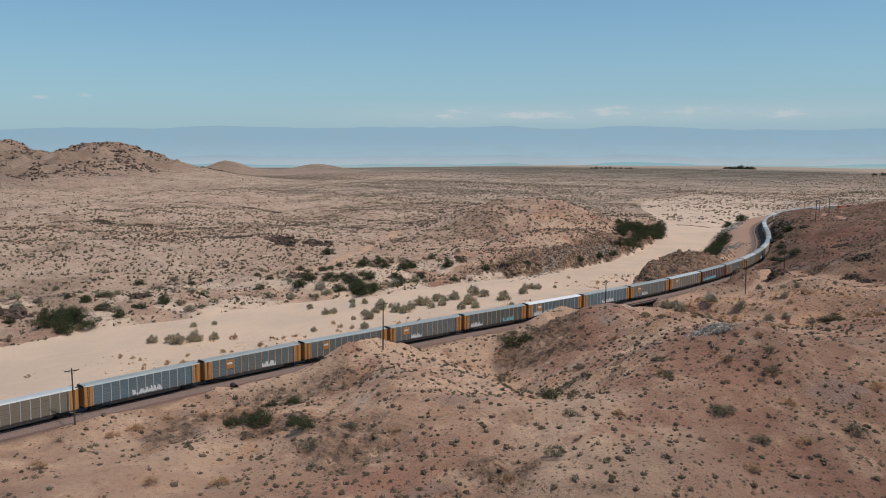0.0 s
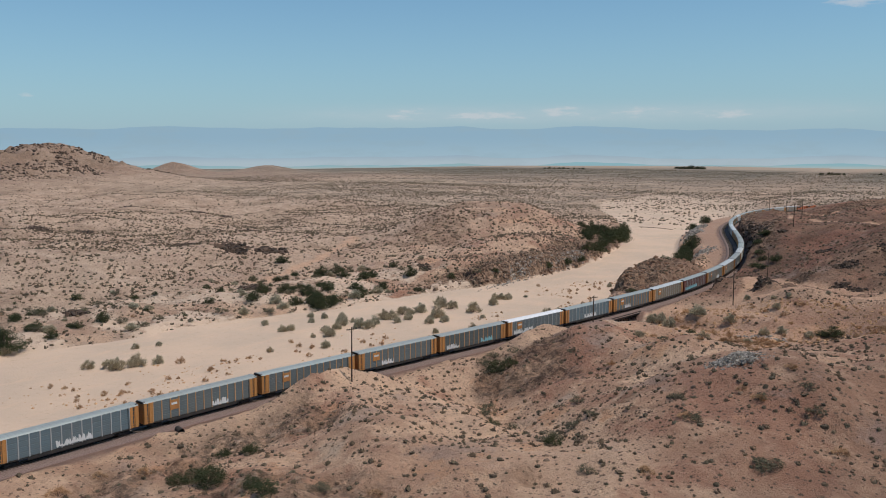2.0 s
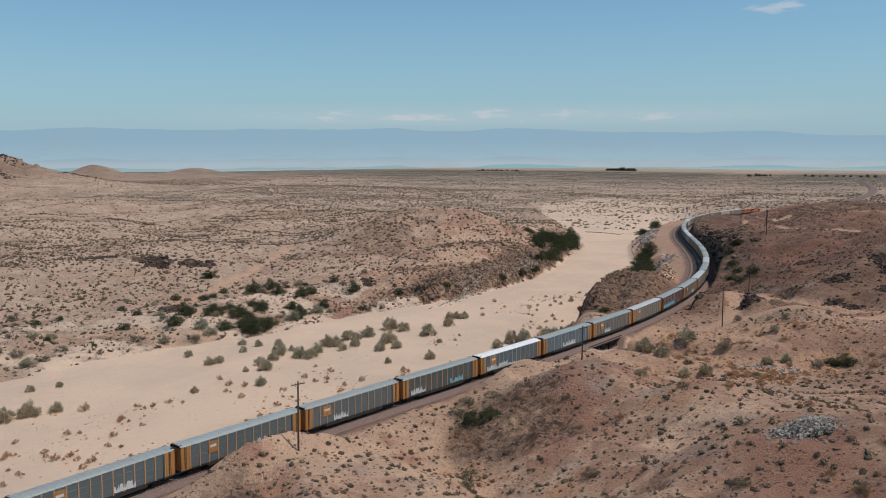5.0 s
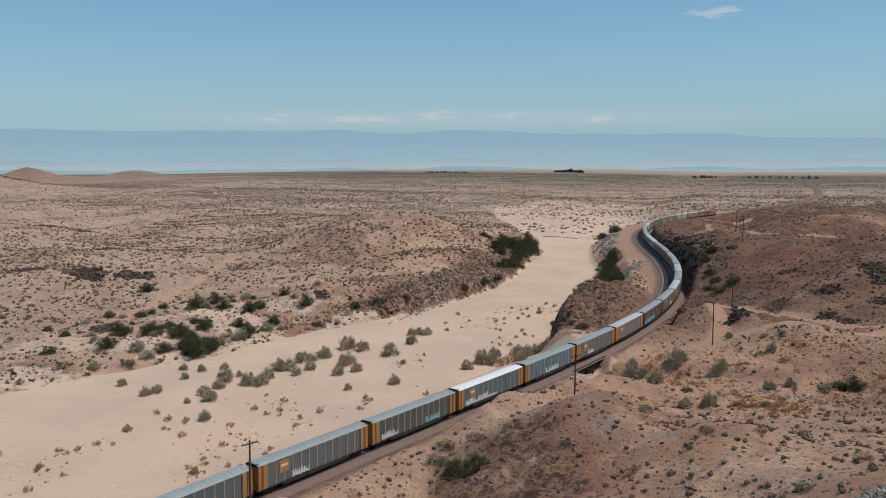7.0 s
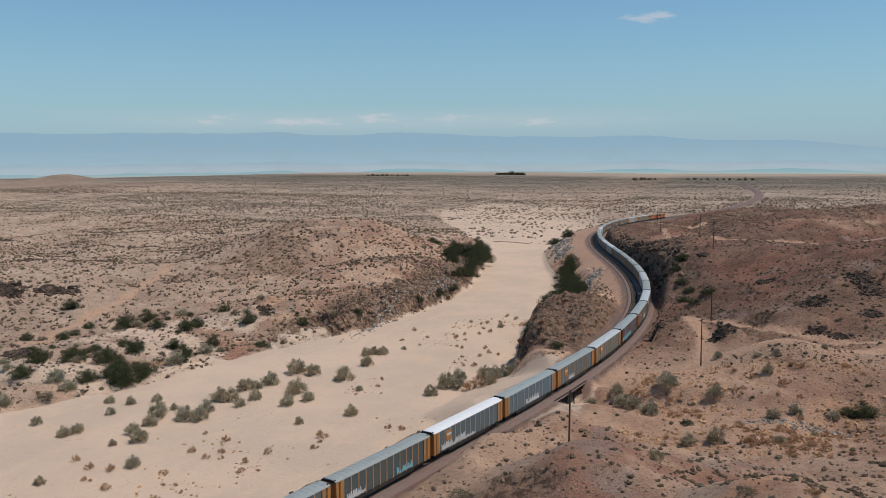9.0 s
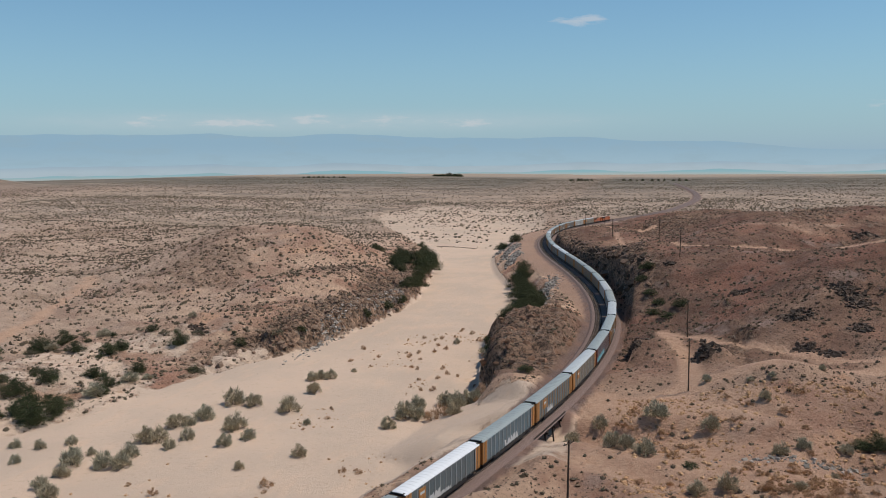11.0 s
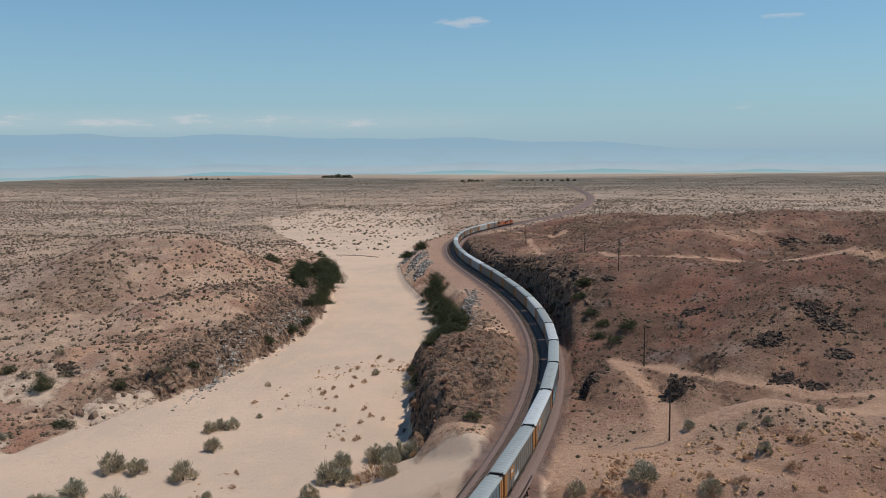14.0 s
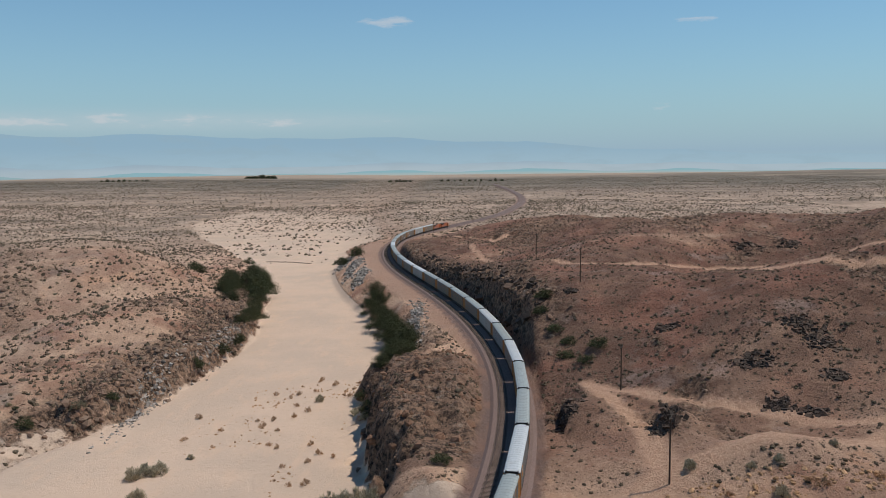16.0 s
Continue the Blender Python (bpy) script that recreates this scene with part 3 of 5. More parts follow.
dark_rock = d_.done(d_.mix(d_.island(), (0.035, 0.027, 0.022), d_.mix(d_.noise(0.9, 4), (0.072, 0.05, 0.038), (0.22, 0.14, 0.095))), d_.noise(2.0, 5, 0.7), 0.3)
pale_rock = Mat("pale_rock", 0.9)
pale_rock = pale_rock.done(pale_rock.mix(pale_rock.island(), (0.13, 0.112, 0.095), (0.45, 0.395, 0.335)), pale_rock.noise(3.0, 4), 0.15)
ballast_mat = Mat("ballast", 0.95)
bv = ballast_mat.noise(5.0, 3, 0.7)
bc = ballast_mat.mix(ballast_mat.ramp(bv, 0.35, 0.65), (0.12, 0.08, 0.07), (0.25, 0.175, 0.15))
bc = ballast_mat.mix(ballast_mat.calc("MULTIPLY", ballast_mat.noise(0.15, 4), 0.6), bc, (0.20, 0.14, 0.115))
ballast_mat = ballast_mat.done(bc, bv, 0.08)
rail_mat = worn("rail_steel", (0.16, 0.11, 0.085), 0.5, 0.6)
tie_mat = worn("tie_timber", (0.085, 0.065, 0.05), 0.9)
timber = worn("creosote_timber", (0.045, 0.034, 0.027), 0.85, dirt=(0.10, 0.075, 0.06))
pole_wood = worn("pole_wood", (0.075, 0.05, 0.036), 0.85)
glass_ins = worn("insulator", (0.12, 0.14, 0.12), 0.2)
concrete = worn("abutment_concrete", (0.36, 0.25, 0.17), 0.9)
black_iron = worn("black_iron", (0.03, 0.028, 0.027), 0.7, dirt=(0.12, 0.09, 0.07))
galv = {
    "steel": worn("galvanised_panel", (0.14, 0.168, 0.172), 0.5, 0.25),
    "dark": worn("dark_panel", (0.10, 0.12, 0.12), 0.5, 0.25),
    "blue": worn("blue_grey_panel", (0.135, 0.185, 0.205), 0.5, 0.2),
    "tan": worn("tan_panel", (0.215, 0.175, 0.125), 0.6, 0.1),
    "red": worn("maroon_panel", (0.12, 0.055, 0.045), 0.6, 0.1),
    "pale": worn("pale_panel", (0.42, 0.41, 0.37), 0.6, 0.1),
}
roofs = {
    "grey": worn("grey_roof", (0.37, 0.41, 0.395), 0.5, 0.2, amount=0.25),
    "white": worn("white_roof", (0.80, 0.80, 0.80), 0.6, amount=0.1),
    "pale": worn("pale_roof", (0.56, 0.59, 0.59), 0.5, 0.15, amount=0.2),
}
orange = worn("orange_paint", (0.50, 0.225, 0.07), 0.6, dirt=(0.16, 0.09, 0.05), amount=0.65, scale=1.6)
yellow = worn("tan_orange_post", (0.52, 0.30, 0.14), 0.6, amount=0.2)
silver = worn("silver_post", (0.42, 0.43, 0.42), 0.5, 0.2)
maroon = worn("maroon_end", (0.17, 0.05, 0.035), 0.6)
teal_paint = worn("teal_spray", (0.22, 0.50, 0.56), 0.6, amount=0.15)
white_paint = worn("white_spray", (0.68, 0.68, 0.66), 0.6, amount=0.15)
loco_orange = worn("loco_orange", (0.55, 0.13, 0.035), 0.5)
window_glass = worn("dark_glass", (0.02, 0.025, 0.03), 0.1)


# ---- makers ----
def mesh_of(name, bm, mat, smooth_=False):
    me = bpy.data.meshes.new(name)
    bm.to_mesh(me)
    bm.free()
    me.materials.append(mat)
    if smooth_:
        me.polygons.foreach_set("use_smooth", [True] * len(me.polygons))
    return me


def put(name, me, parent, m=None, label=""):
    ob = new(name, me)
    ob.parent = parent
    if m is not None:
        ob.matrix_basis = m
    return tagged(ob, label)


def part(name, bm, mat, parent, label="", m=None, smooth_=False):
    return put(name, mesh_of(name, bm, mat, smooth_), parent, m, label)


def add_box(bm, x0, x1, y0, y1, z0, z1, bevel=0.0):
    r = bmesh.ops.create_cube(bm, size=1)
    for v in r["verts"]:
        v.co = Vector((x0 + (v.co.x + 0.5) * (x1 - x0), y0 + (v.co.y + 0.5) * (y1 - y0), z0 + (v.co.z + 0.5) * (z1 - z0)))
    if bevel:
        bmesh.ops.bevel(bm, geom=list({e for v in r["verts"] for e in v.link_edges}), offset=bevel, segments=1, affect="EDGES")
    return bm


def boxes(*dims, bevel=0.0):
    bm = bmesh.new()
    for d in dims:
        add_box(bm, *d, bevel=bevel)
    return bm


def add_rod(bm, a, b, r0, r1=None, seg=6):
    """A tapered rod from a to b."""
    a, b = Vector(a), Vector(b)
    m = Matrix.Translation((a + b) / 2) @ (b - a).to_track_quat("Z", "Y").to_matrix().to_4x4()
    bmesh.ops.create_cone(bm, cap_ends=True, segments=seg, radius1=r0, radius2=r0 if r1 is None else r1, depth=(b - a).length, matrix=m)
    return bm


def raw_mesh(name, verts, faces, mat, tint=None):
    me = bpy.data.meshes.new(name)
    me.from_pydata(np.asarray(verts).tolist(), [], np.asarray(faces).tolist())
    if tint is not None:
        a = me.color_attributes.new("tint", "FLOAT_COLOR", "POINT")
        a.data.foreach_set("color", np.asarray(tint, dtype=np.float32).ravel())
    me.materials.append(mat)
    return me


# ---- ground ----
def axis(parts):
    out = []
    for a, b, step in parts:
        out += list(np.arange(a, b, step))
    return np.array(out + [parts[-1][1]])


gx = axis([(-4850, -2600, 225), (-2600, -1720, 16), (-1720, -1180, 7), (-1180, -600, 16), (-600, -260, 6), (-260, -135, 2.4), (-135, 110, 1.25), (110, 260, 4), (260, 800, 18), (800, 4850, 225)])
gy = axis([(-1500, -340, 80), (-340, -268, 4), (-268, -222, 1.6), (-222, 230, 1.25), (230, 480, 2.4), (480, 560, 6), (560, 960, 6.5), (960, 2200, 20), (2200, 4850, 110)])
XX, YY = np.meshgrid(gx, gy)
gX, gY = XX.ravel(), YY.ravel()
gZ, SAND, BED, ROAD, ROCK, DD = ground(gX, gY)
nx, ny = len(gx), len(gy)
idx = np.arange(nx * ny).reshape(ny, nx)
quads = np.stack([idx[:-1, :-1], idx[:-1, 1:], idx[1:, 1:], idx[1:, :-1]], -1).reshape(-1, 4)
me = bpy.data.meshes.new("ground")
me.from_pydata(np.stack([gX, gY, gZ], 1).tolist(), [], quads.tolist())
me.polygons.foreach_set("use_smooth", [True] * len(me.polygons))
one = np.ones(len(gX))
mottle = smooth(-0.6, 0.0, fbm(gX, gY, 50, 3, 0) + 0.15)
dark_hill = np.where(DD > 5, (0.25 * smooth(-125, -90, gY) + 0.12 * smooth(-40, -5, gY) + 0.68 * smooth(10, 80, gY) + 0.5 * smooth(42, 70, gX) * smooth(-85, -115, gY)) * smooth(640, 500, gY), 0) * mottle
dark_hill = np.maximum(dark_hill, 0.3 * np.exp(-((gX + 190) / 92) ** 4 - ((gY - 220) / 135) ** 4) * mottle)
dark_hill = np.maximum(dark_hill, np.where((DD < -8) & (gY > 30) & (gY < 124) & (gX > -45), 0.8, 0))
ROCK = np.maximum(ROCK, smooth(-1130, -1280, gX) * smooth(-26, -6, gZ) * (0.25 + 0.3 * smooth(-0.1, 0.2, fbm(gX, gY, 45, 4, 1))))
dark_hill = np.maximum(dark_hill, 0.22 * smooth(-1100, -1300, gX) * smooth(-0.25, 0.2, fbm(gX, gY, 60, 4, 3)))
ROAD = np.maximum(ROAD, 0.6 * np.exp(-((gX - 22) / 22) ** 4 - ((gY + 181) / 15) ** 4) * smooth(-0.25, 0.1, fbm(gX, gY, 9, 4, 2)))  # pale stony ridge
ROAD = np.maximum(ROAD, 0.62 * np.exp(-((gX + 24) / 34) ** 4 - ((gY + 226) / 22) ** 4) * smooth(-0.3, 0.05, fbm(gX, gY, 14, 4, 1)))  # trodden flat
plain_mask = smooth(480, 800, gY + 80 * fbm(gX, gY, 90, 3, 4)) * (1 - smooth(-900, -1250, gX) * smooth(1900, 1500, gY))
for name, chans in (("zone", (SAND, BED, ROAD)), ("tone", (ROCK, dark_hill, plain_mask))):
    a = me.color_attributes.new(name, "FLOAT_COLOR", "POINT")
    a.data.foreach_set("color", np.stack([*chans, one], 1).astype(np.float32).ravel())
me.materials.append(ground_mat)
tagged(new("ground", me), "pinkish stony desert ground with a pale sandy dry wash", "ground", kind="structure")


GRID = {"z": gZ, "sand": SAND, "bed": BED, "road": ROAD, "rock": ROCK}


def sample(x, y, *names):
    """Values of the ground sheet itself at the given places."""
    x, y = np.atleast_1d(np.asarray(x, float)), np.atleast_1d(np.asarray(y, float))
    i = np.clip(np.searchsorted(gx, x) - 1, 0, nx - 2)
    j = np.clip(np.searchsorted(gy, y) - 1, 0, ny - 2)
    u, v = (x - gx[i]) / (gx[i + 1] - gx[i]), (y - gy[j]) / (gy[j + 1] - gy[j])
    out = []
    for name_ in names:
        a = GRID[name_].reshape(ny, nx)
        out.append((a[j, i] * (1 - u) + a[j, i + 1] * u) * (1 - v) + (a[j + 1, i] * (1 - u) + a[j + 1, i + 1] * u) * v)
    return out


def ground_at(x, y):
    return float(sample(x, y, "z")[0][0])


# ---- distance: valley floor and mountains far behind the plain, haze painted in ----
# Glowing colour blended by height; the blue haze of distance is painted in.
def haze_glow(name, low, high, z0, z1):
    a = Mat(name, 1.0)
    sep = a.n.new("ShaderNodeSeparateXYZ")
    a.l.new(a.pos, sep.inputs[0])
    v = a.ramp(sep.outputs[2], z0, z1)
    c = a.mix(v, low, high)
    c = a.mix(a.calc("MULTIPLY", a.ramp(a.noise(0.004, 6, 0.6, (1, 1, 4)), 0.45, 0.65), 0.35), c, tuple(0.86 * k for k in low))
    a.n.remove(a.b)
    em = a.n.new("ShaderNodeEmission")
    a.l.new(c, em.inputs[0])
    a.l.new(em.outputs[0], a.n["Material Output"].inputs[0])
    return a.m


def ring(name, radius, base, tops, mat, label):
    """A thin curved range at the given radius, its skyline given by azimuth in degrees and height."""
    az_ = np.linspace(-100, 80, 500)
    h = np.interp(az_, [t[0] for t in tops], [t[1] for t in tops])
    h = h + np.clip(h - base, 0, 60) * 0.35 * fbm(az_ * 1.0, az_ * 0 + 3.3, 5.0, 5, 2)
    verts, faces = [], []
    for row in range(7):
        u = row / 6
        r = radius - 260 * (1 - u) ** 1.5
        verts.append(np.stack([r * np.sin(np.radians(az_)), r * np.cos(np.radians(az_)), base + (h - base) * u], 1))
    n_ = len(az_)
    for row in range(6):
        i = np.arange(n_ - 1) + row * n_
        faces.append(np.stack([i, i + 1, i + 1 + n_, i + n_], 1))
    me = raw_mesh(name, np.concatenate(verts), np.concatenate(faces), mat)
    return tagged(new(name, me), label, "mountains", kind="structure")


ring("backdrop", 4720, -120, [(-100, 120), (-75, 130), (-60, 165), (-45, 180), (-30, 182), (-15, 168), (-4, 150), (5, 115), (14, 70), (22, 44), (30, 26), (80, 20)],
     haze_glow("hazed_mountain", (0.335, 0.468, 0.552), (0.268, 0.412, 0.526), -30, 140), "hazy blue mountain range on the horizon")
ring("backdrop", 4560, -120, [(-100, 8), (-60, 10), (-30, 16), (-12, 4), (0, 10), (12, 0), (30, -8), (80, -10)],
     haze_glow("hazed_foothill", (0.385, 0.475, 0.535), (0.30, 0.41, 0.505), -20, 25), "low hazy foothills beyond the valley")
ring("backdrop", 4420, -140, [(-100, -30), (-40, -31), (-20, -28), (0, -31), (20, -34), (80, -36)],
     haze_glow("hazed_valley", (0.39, 0.44, 0.43), (0.25, 0.42, 0.475), -52, -32), "pale teal valley floor in the haze")


# ---- railway ----
def sweep(profile, off, s0, s1, step, dz=0.0):
    """A closed profile of (across, up) pairs drawn along the track."""
    bm = bmesh.new()
    prev = None
    for s in np.arange(s0, s1 + 0.01, step):
        x, y, z, h = on_track(s, off)
        m = pose(x, y, z + dz, 0, 0, h)
        cur = [bm.verts.new(m @ Vector((a, 0, b))) for a, b in profile]
        if prev:
            n_ = len(cur)
            for i in range(n_):
                bm.faces.new((prev[i], prev[(i + 1) % n_], cur[(i + 1) % n_], cur[i]))
        prev = cur
    return bm


def s_at(y):
    """Arc length where the line reaches this y."""
    return float(np.interp(y, LINE[:, 1], ARC))


S0, S1 = s_at(-330), s_at(2200)
part_bed = mesh_of("trackbed", sweep([(2.3, -0.2), (-2.3 - GAUGE_B, -0.2), (-3.3 - GAUGE_B, -0.95), (3.3, -0.95)], 0, S0, S1, 4), ballast_mat)
tagged(new("trackbed", part_bed), "dark purplish-grey gravel ballast under two railway tracks", "ballast", kind="structure")
RAIL = [(-0.07, -0.17), (0.07, -0.17), (0.03, -0.12), (0.035, -0.04), (0.036, 0.0), (-0.036, 0.0), (-0.035, -0.04), (-0.03, -0.12)]
tie_me = mesh_of("tie", boxes((-1.3, 1.3, -0.11, 0.11, -0.26, -0.14), bevel=0.012), tie_mat)
tie_v = np.array([v.co[:] for v in tie_me.vertices])
tie_f = [tuple(p.vertices) for p in tie_me.polygons]
for off, label in ((0.0, "railway track carrying the freight train"), (-GAUGE_B, "empty railway track beside the train with dark rails")):
    track = tagged(new("railway_track"), label, "railway track")
    for side in (-0.7525, 0.7525):
        part("rail", sweep(RAIL, off + side, S0, S1, 4), rail_mat, track)
    shown, rest_v, rest_f = 0, [], []
    for s in np.arange(s_at(-230), s_at(620), 0.62):
        x, y, z, h = on_track(s, off)
        m = pose(x, y, z + random.uniform(-0.01, 0.01), 0, 0, h + random.uniform(-0.6, 0.6))
        if off < 0 and 28 < y < 215 and shown < 300:
            put("tie", tie_me, track, m)
            shown += 1
        else:
            k = sum(len(v) for v in rest_v)
            rest_v.append(tie_v @ np.array(m.to_3x3()).T + np.array(m.translation))
            rest_f += [tuple(i + k for i in f) for f in tie_f]
    me = bpy.data.meshes.new("tie_rows")
    me.from_pydata(np.concatenate(rest_v).tolist(), [], rest_f)
    me.materials.append(tie_mat)
    tagged(put("track_rest", me, track), kind="stuff")

# timber trestle over the gully
bridge = tagged(new("railway_bridge"), "short dark timber trestle bridge over a sandy gully", "bridge")
SB0, SB1 = s_at(-20.0), s_at(2.0)
part("deck", sweep([(2.9, -0.95), (-2.9 - GAUGE_B, -0.95), (-2.9 - GAUGE_B, -1.25), (2.9, -1.25)], 0, SB0, SB1, 2), timber, bridge)
for a in (-2.6 - GAUGE_B, -1.2 - GAUGE_B, 0.8 - GAUGE_B, -1.4, 0.6, 2.5):
    part("stringer", sweep([(0.2, -1.25), (-0.2, -1.25), (-0.2, -1.75), (0.2, -1.75)], a, SB0, SB1, 2), timber, bridge)
for a in (2.95, -2.95 - GAUGE_B):
    part("kerb_timber", sweep([(0.12, -0.5), (-0.12, -0.5), (-0.12, -0.96), (0.12, -0.96)], a, SB0, SB1, 2), timber, bridge)
for s in np.linspace(SB0 + 3.5, SB1 - 3.5, 4):
    x, y, z, h = on_track(s, -GAUGE_B / 2)
    m = pose(x, y, z, 0, 0, h)
    part("cap", boxes((-5.6, 5.6, -0.18, 0.18, -2.1, -1.74), bevel=0.02), timber, bridge, m=m)
    for a in (-4.9, -3.0, -1.1, 1.1, 3.0, 4.9):
        foot = m @ Vector((a * 1.08, 0, 0))
        zf_ = min(ground_at(foot.x, foot.y), z - 3.0) - z - 0.3
        part("trestle_post", add_rod(bmesh.new(), (a * 1.08, 0, zf_), (a, 0, -2.1), 0.19, 0.17, 8), timber, bridge, m=m)
    part("brace", add_rod(bmesh.new(), (-5.0, 0.24, -4.2), (5.0, 0.24, -2.3), 0.08, None, 4), timber, bridge, m=m)
    part("brace", add_rod(bmesh.new(), (5.0, -0.24, -4.2), (-5.0, -0.24, -2.3), 0.08, None, 4), timber, bridge, m=m)
for s, sg in ((SB0 + 0.6, -1), (SB1 - 0.6, 1)):
    x, y, z, h = on_track(s, -GAUGE_B / 2)
    m = pose(x, y, z, 0, 0, h)
    part("abutment", boxes((-6.2, 6.2, -0.3, 0.3, -5.4, -0.98), bevel=0.05), timber, bridge, m=m)
    part("wing_wall", boxes((5.9, 6.3, min(0, sg * 5), max(0, sg * 5), -5.0, -1.4), bevel=0.05), concrete, bridge, "tan concrete wing wall", m=m)


# ---- the freight train ----
CAR_L, CAR_W, CAR_H = 27.3, 3.05, 5.8
BAYS = 12


def roof_mesh():
    """An arched roof with raised ribs across it."""
    bm = bmesh.new()
    half = CAR_W / 2
    arch = [(-half, 0.0), (-half + 0.12, 0.16), (-half * 0.62, 0.33), (-half * 0.25, 0.41), (half * 0.25, 0.41), (half * 0.62, 0.33), (half - 0.12, 0.16), (half, 0.0)]
    prev = None
    rows = []
    step = CAR_L / 22
    for k in range(22):
        y0 = -CAR_L / 2 + k * step
        rows += [(y0, 0.0), (y0 + 0.07, 0.035), (y0 + 0.2, 0.035), (y0 + 0.27, 0.0)]
    rows.append((CAR_L / 2, 0.0))
    for y, up in rows:
        cur = [bm.verts.new((x, y, 5.36 + z + up)) for x, z in arch]
        if prev:
            for i in range(len(arch) - 1):
                bm.faces.new((prev[i], prev[i + 1], cur[i + 1], cur[i]))
            bm.faces.new((prev[-1], prev[0], cur[0], cur[-1]))
        else:
            bm.faces.new(cur)
        prev = cur
    bm.faces.new(prev[::-1])
    return bm


def panel_mesh():
    """One bay of side screen: four ribbed sheets above one another, standing on the face x = 0."""
    bm = bmesh.new()
    w = CAR_L * 0.86 / BAYS - 0.16
    for k in range(4):
        z0 = 1.32 + k * 1.0
        prof = [(0.0, z0), (0.05, z0 + 0.05), (0.05, z0 + 0.3), (0.025, z0 + 0.36), (0.05, z0 + 0.42), (0.05, z0 + 0.62), (0.025, z0 + 0.68), (0.05, z0 + 0.74), (0.05, z0 + 0.92), (0.0, z0 + 0.97)]
        a = [bm.verts.new((x, -w / 2, z)) for x, z in prof]
        b = [bm.verts.new((x, w / 2, z)) for x, z in prof]
        for i in range(len(prof) - 1):
            bm.faces.new((a[i], b[i], b[i + 1], a[i + 1]))
        bm.faces.new(a[::-1])
        bm.faces.new(b)
    return bm


def wheel_mesh():
    bm = bmesh.new()
    bmesh.ops.create_cone(bm, cap_ends=True, segments=16, radius1=0.46, radius2=0.46, depth=0.13, matrix=Matrix.Rotation(radians(90), 4, "Y"))
    bmesh.ops.create_cone(bm, cap_ends=True, segments=16, radius1=0.50, radius2=0.50, depth=0.03, matrix=Matrix.Translation((-0.06, 0, 0)) @ Matrix.Rotation(radians(90), 4, "Y"))
    return bm


SHARED = {
    "wheel": mesh_of("wheel", wheel_mesh(), black_iron),
    "axle": mesh_of("axle", add_rod(bmesh.new(), (-0.7, 0, 0), (0.7, 0, 0), 0.08), black_iron),
    "side_frame": mesh_of("side_frame", boxes((-0.09, 0.09, -1.25, 1.25, 0.42, 0.68), (-0.09, 0.09, -0.4, 0.4, 0.2, 0.44), (-0.12, 0.12, -1.1, -0.72, 0.3, 0.72), (-0.12, 0.12, 0.72, 1.1, 0.3, 0.72), bevel=0.03), black_iron),
    "bolster": mesh_of("bolster", boxes((-1.0, 1.0, -0.22, 0.22, 0.45, 0.78), bevel=0.03), black_iron),
    "coupler": mesh_of("coupler", boxes((-0.13, 0.13, -0.75, 0.0, 0.72, 0.98), (-0.2, 0.2, -0.95, -0.6, 0.66, 1.02), bevel=0.03), black_iron),
    "underframe": mesh_of("underframe", boxes((-1.48, 1.48, -CAR_L / 2, CAR_L / 2, 1.05, 1.3), (-0.35, 0.35, -CAR_L / 2, CAR_L / 2, 0.72, 1.06), (-1.52, -1.4, -8.2, 8.2, 0.62, 1.06), (1.4, 1.52, -8.2, 8.2, 0.62, 1.06), bevel=0.02), black_iron),
    "ladder": mesh_of("ladder", boxes((-0.02, 0.02, -0.22, -0.18, 1.3, 5.4), (-0.02, 0.02, 0.18, 0.22, 1.3, 5.4), *[(-0.02, 0.02, -0.2, 0.2, 1.5 + 0.38 * k, 1.54 + 0.38 * k) for k in range(10)]), black_iron),
    "core": mesh_of("inner_wall", boxes((-1.40, 1.40, -CAR_L / 2 + 0.5, CAR_L / 2 - 0.5, 1.3, 5.4)), galv["dark"]),
    "hood": mesh_of("end_hood", boxes((-1.53, 1.53, -0.55, 0.03, 5.3, 5.42), (-1.2, 1.2, -0.55, 0.02, 5.42, 5.7), bevel=0.03), black_iron),
    "post": mesh_of("post", boxes((-0.03, 0.125, -0.11, 0.11, 1.25, 5.38), bevel=0.015), silver),
}
for key, mat in galv.items():
    SHARED["panel_" + key] = mesh_of("side_panel", panel_mesh(), mat)
for key, mat in roofs.items():
    SHARED["roof_" + key] = mesh_of("roof", roof_mesh(), mat)
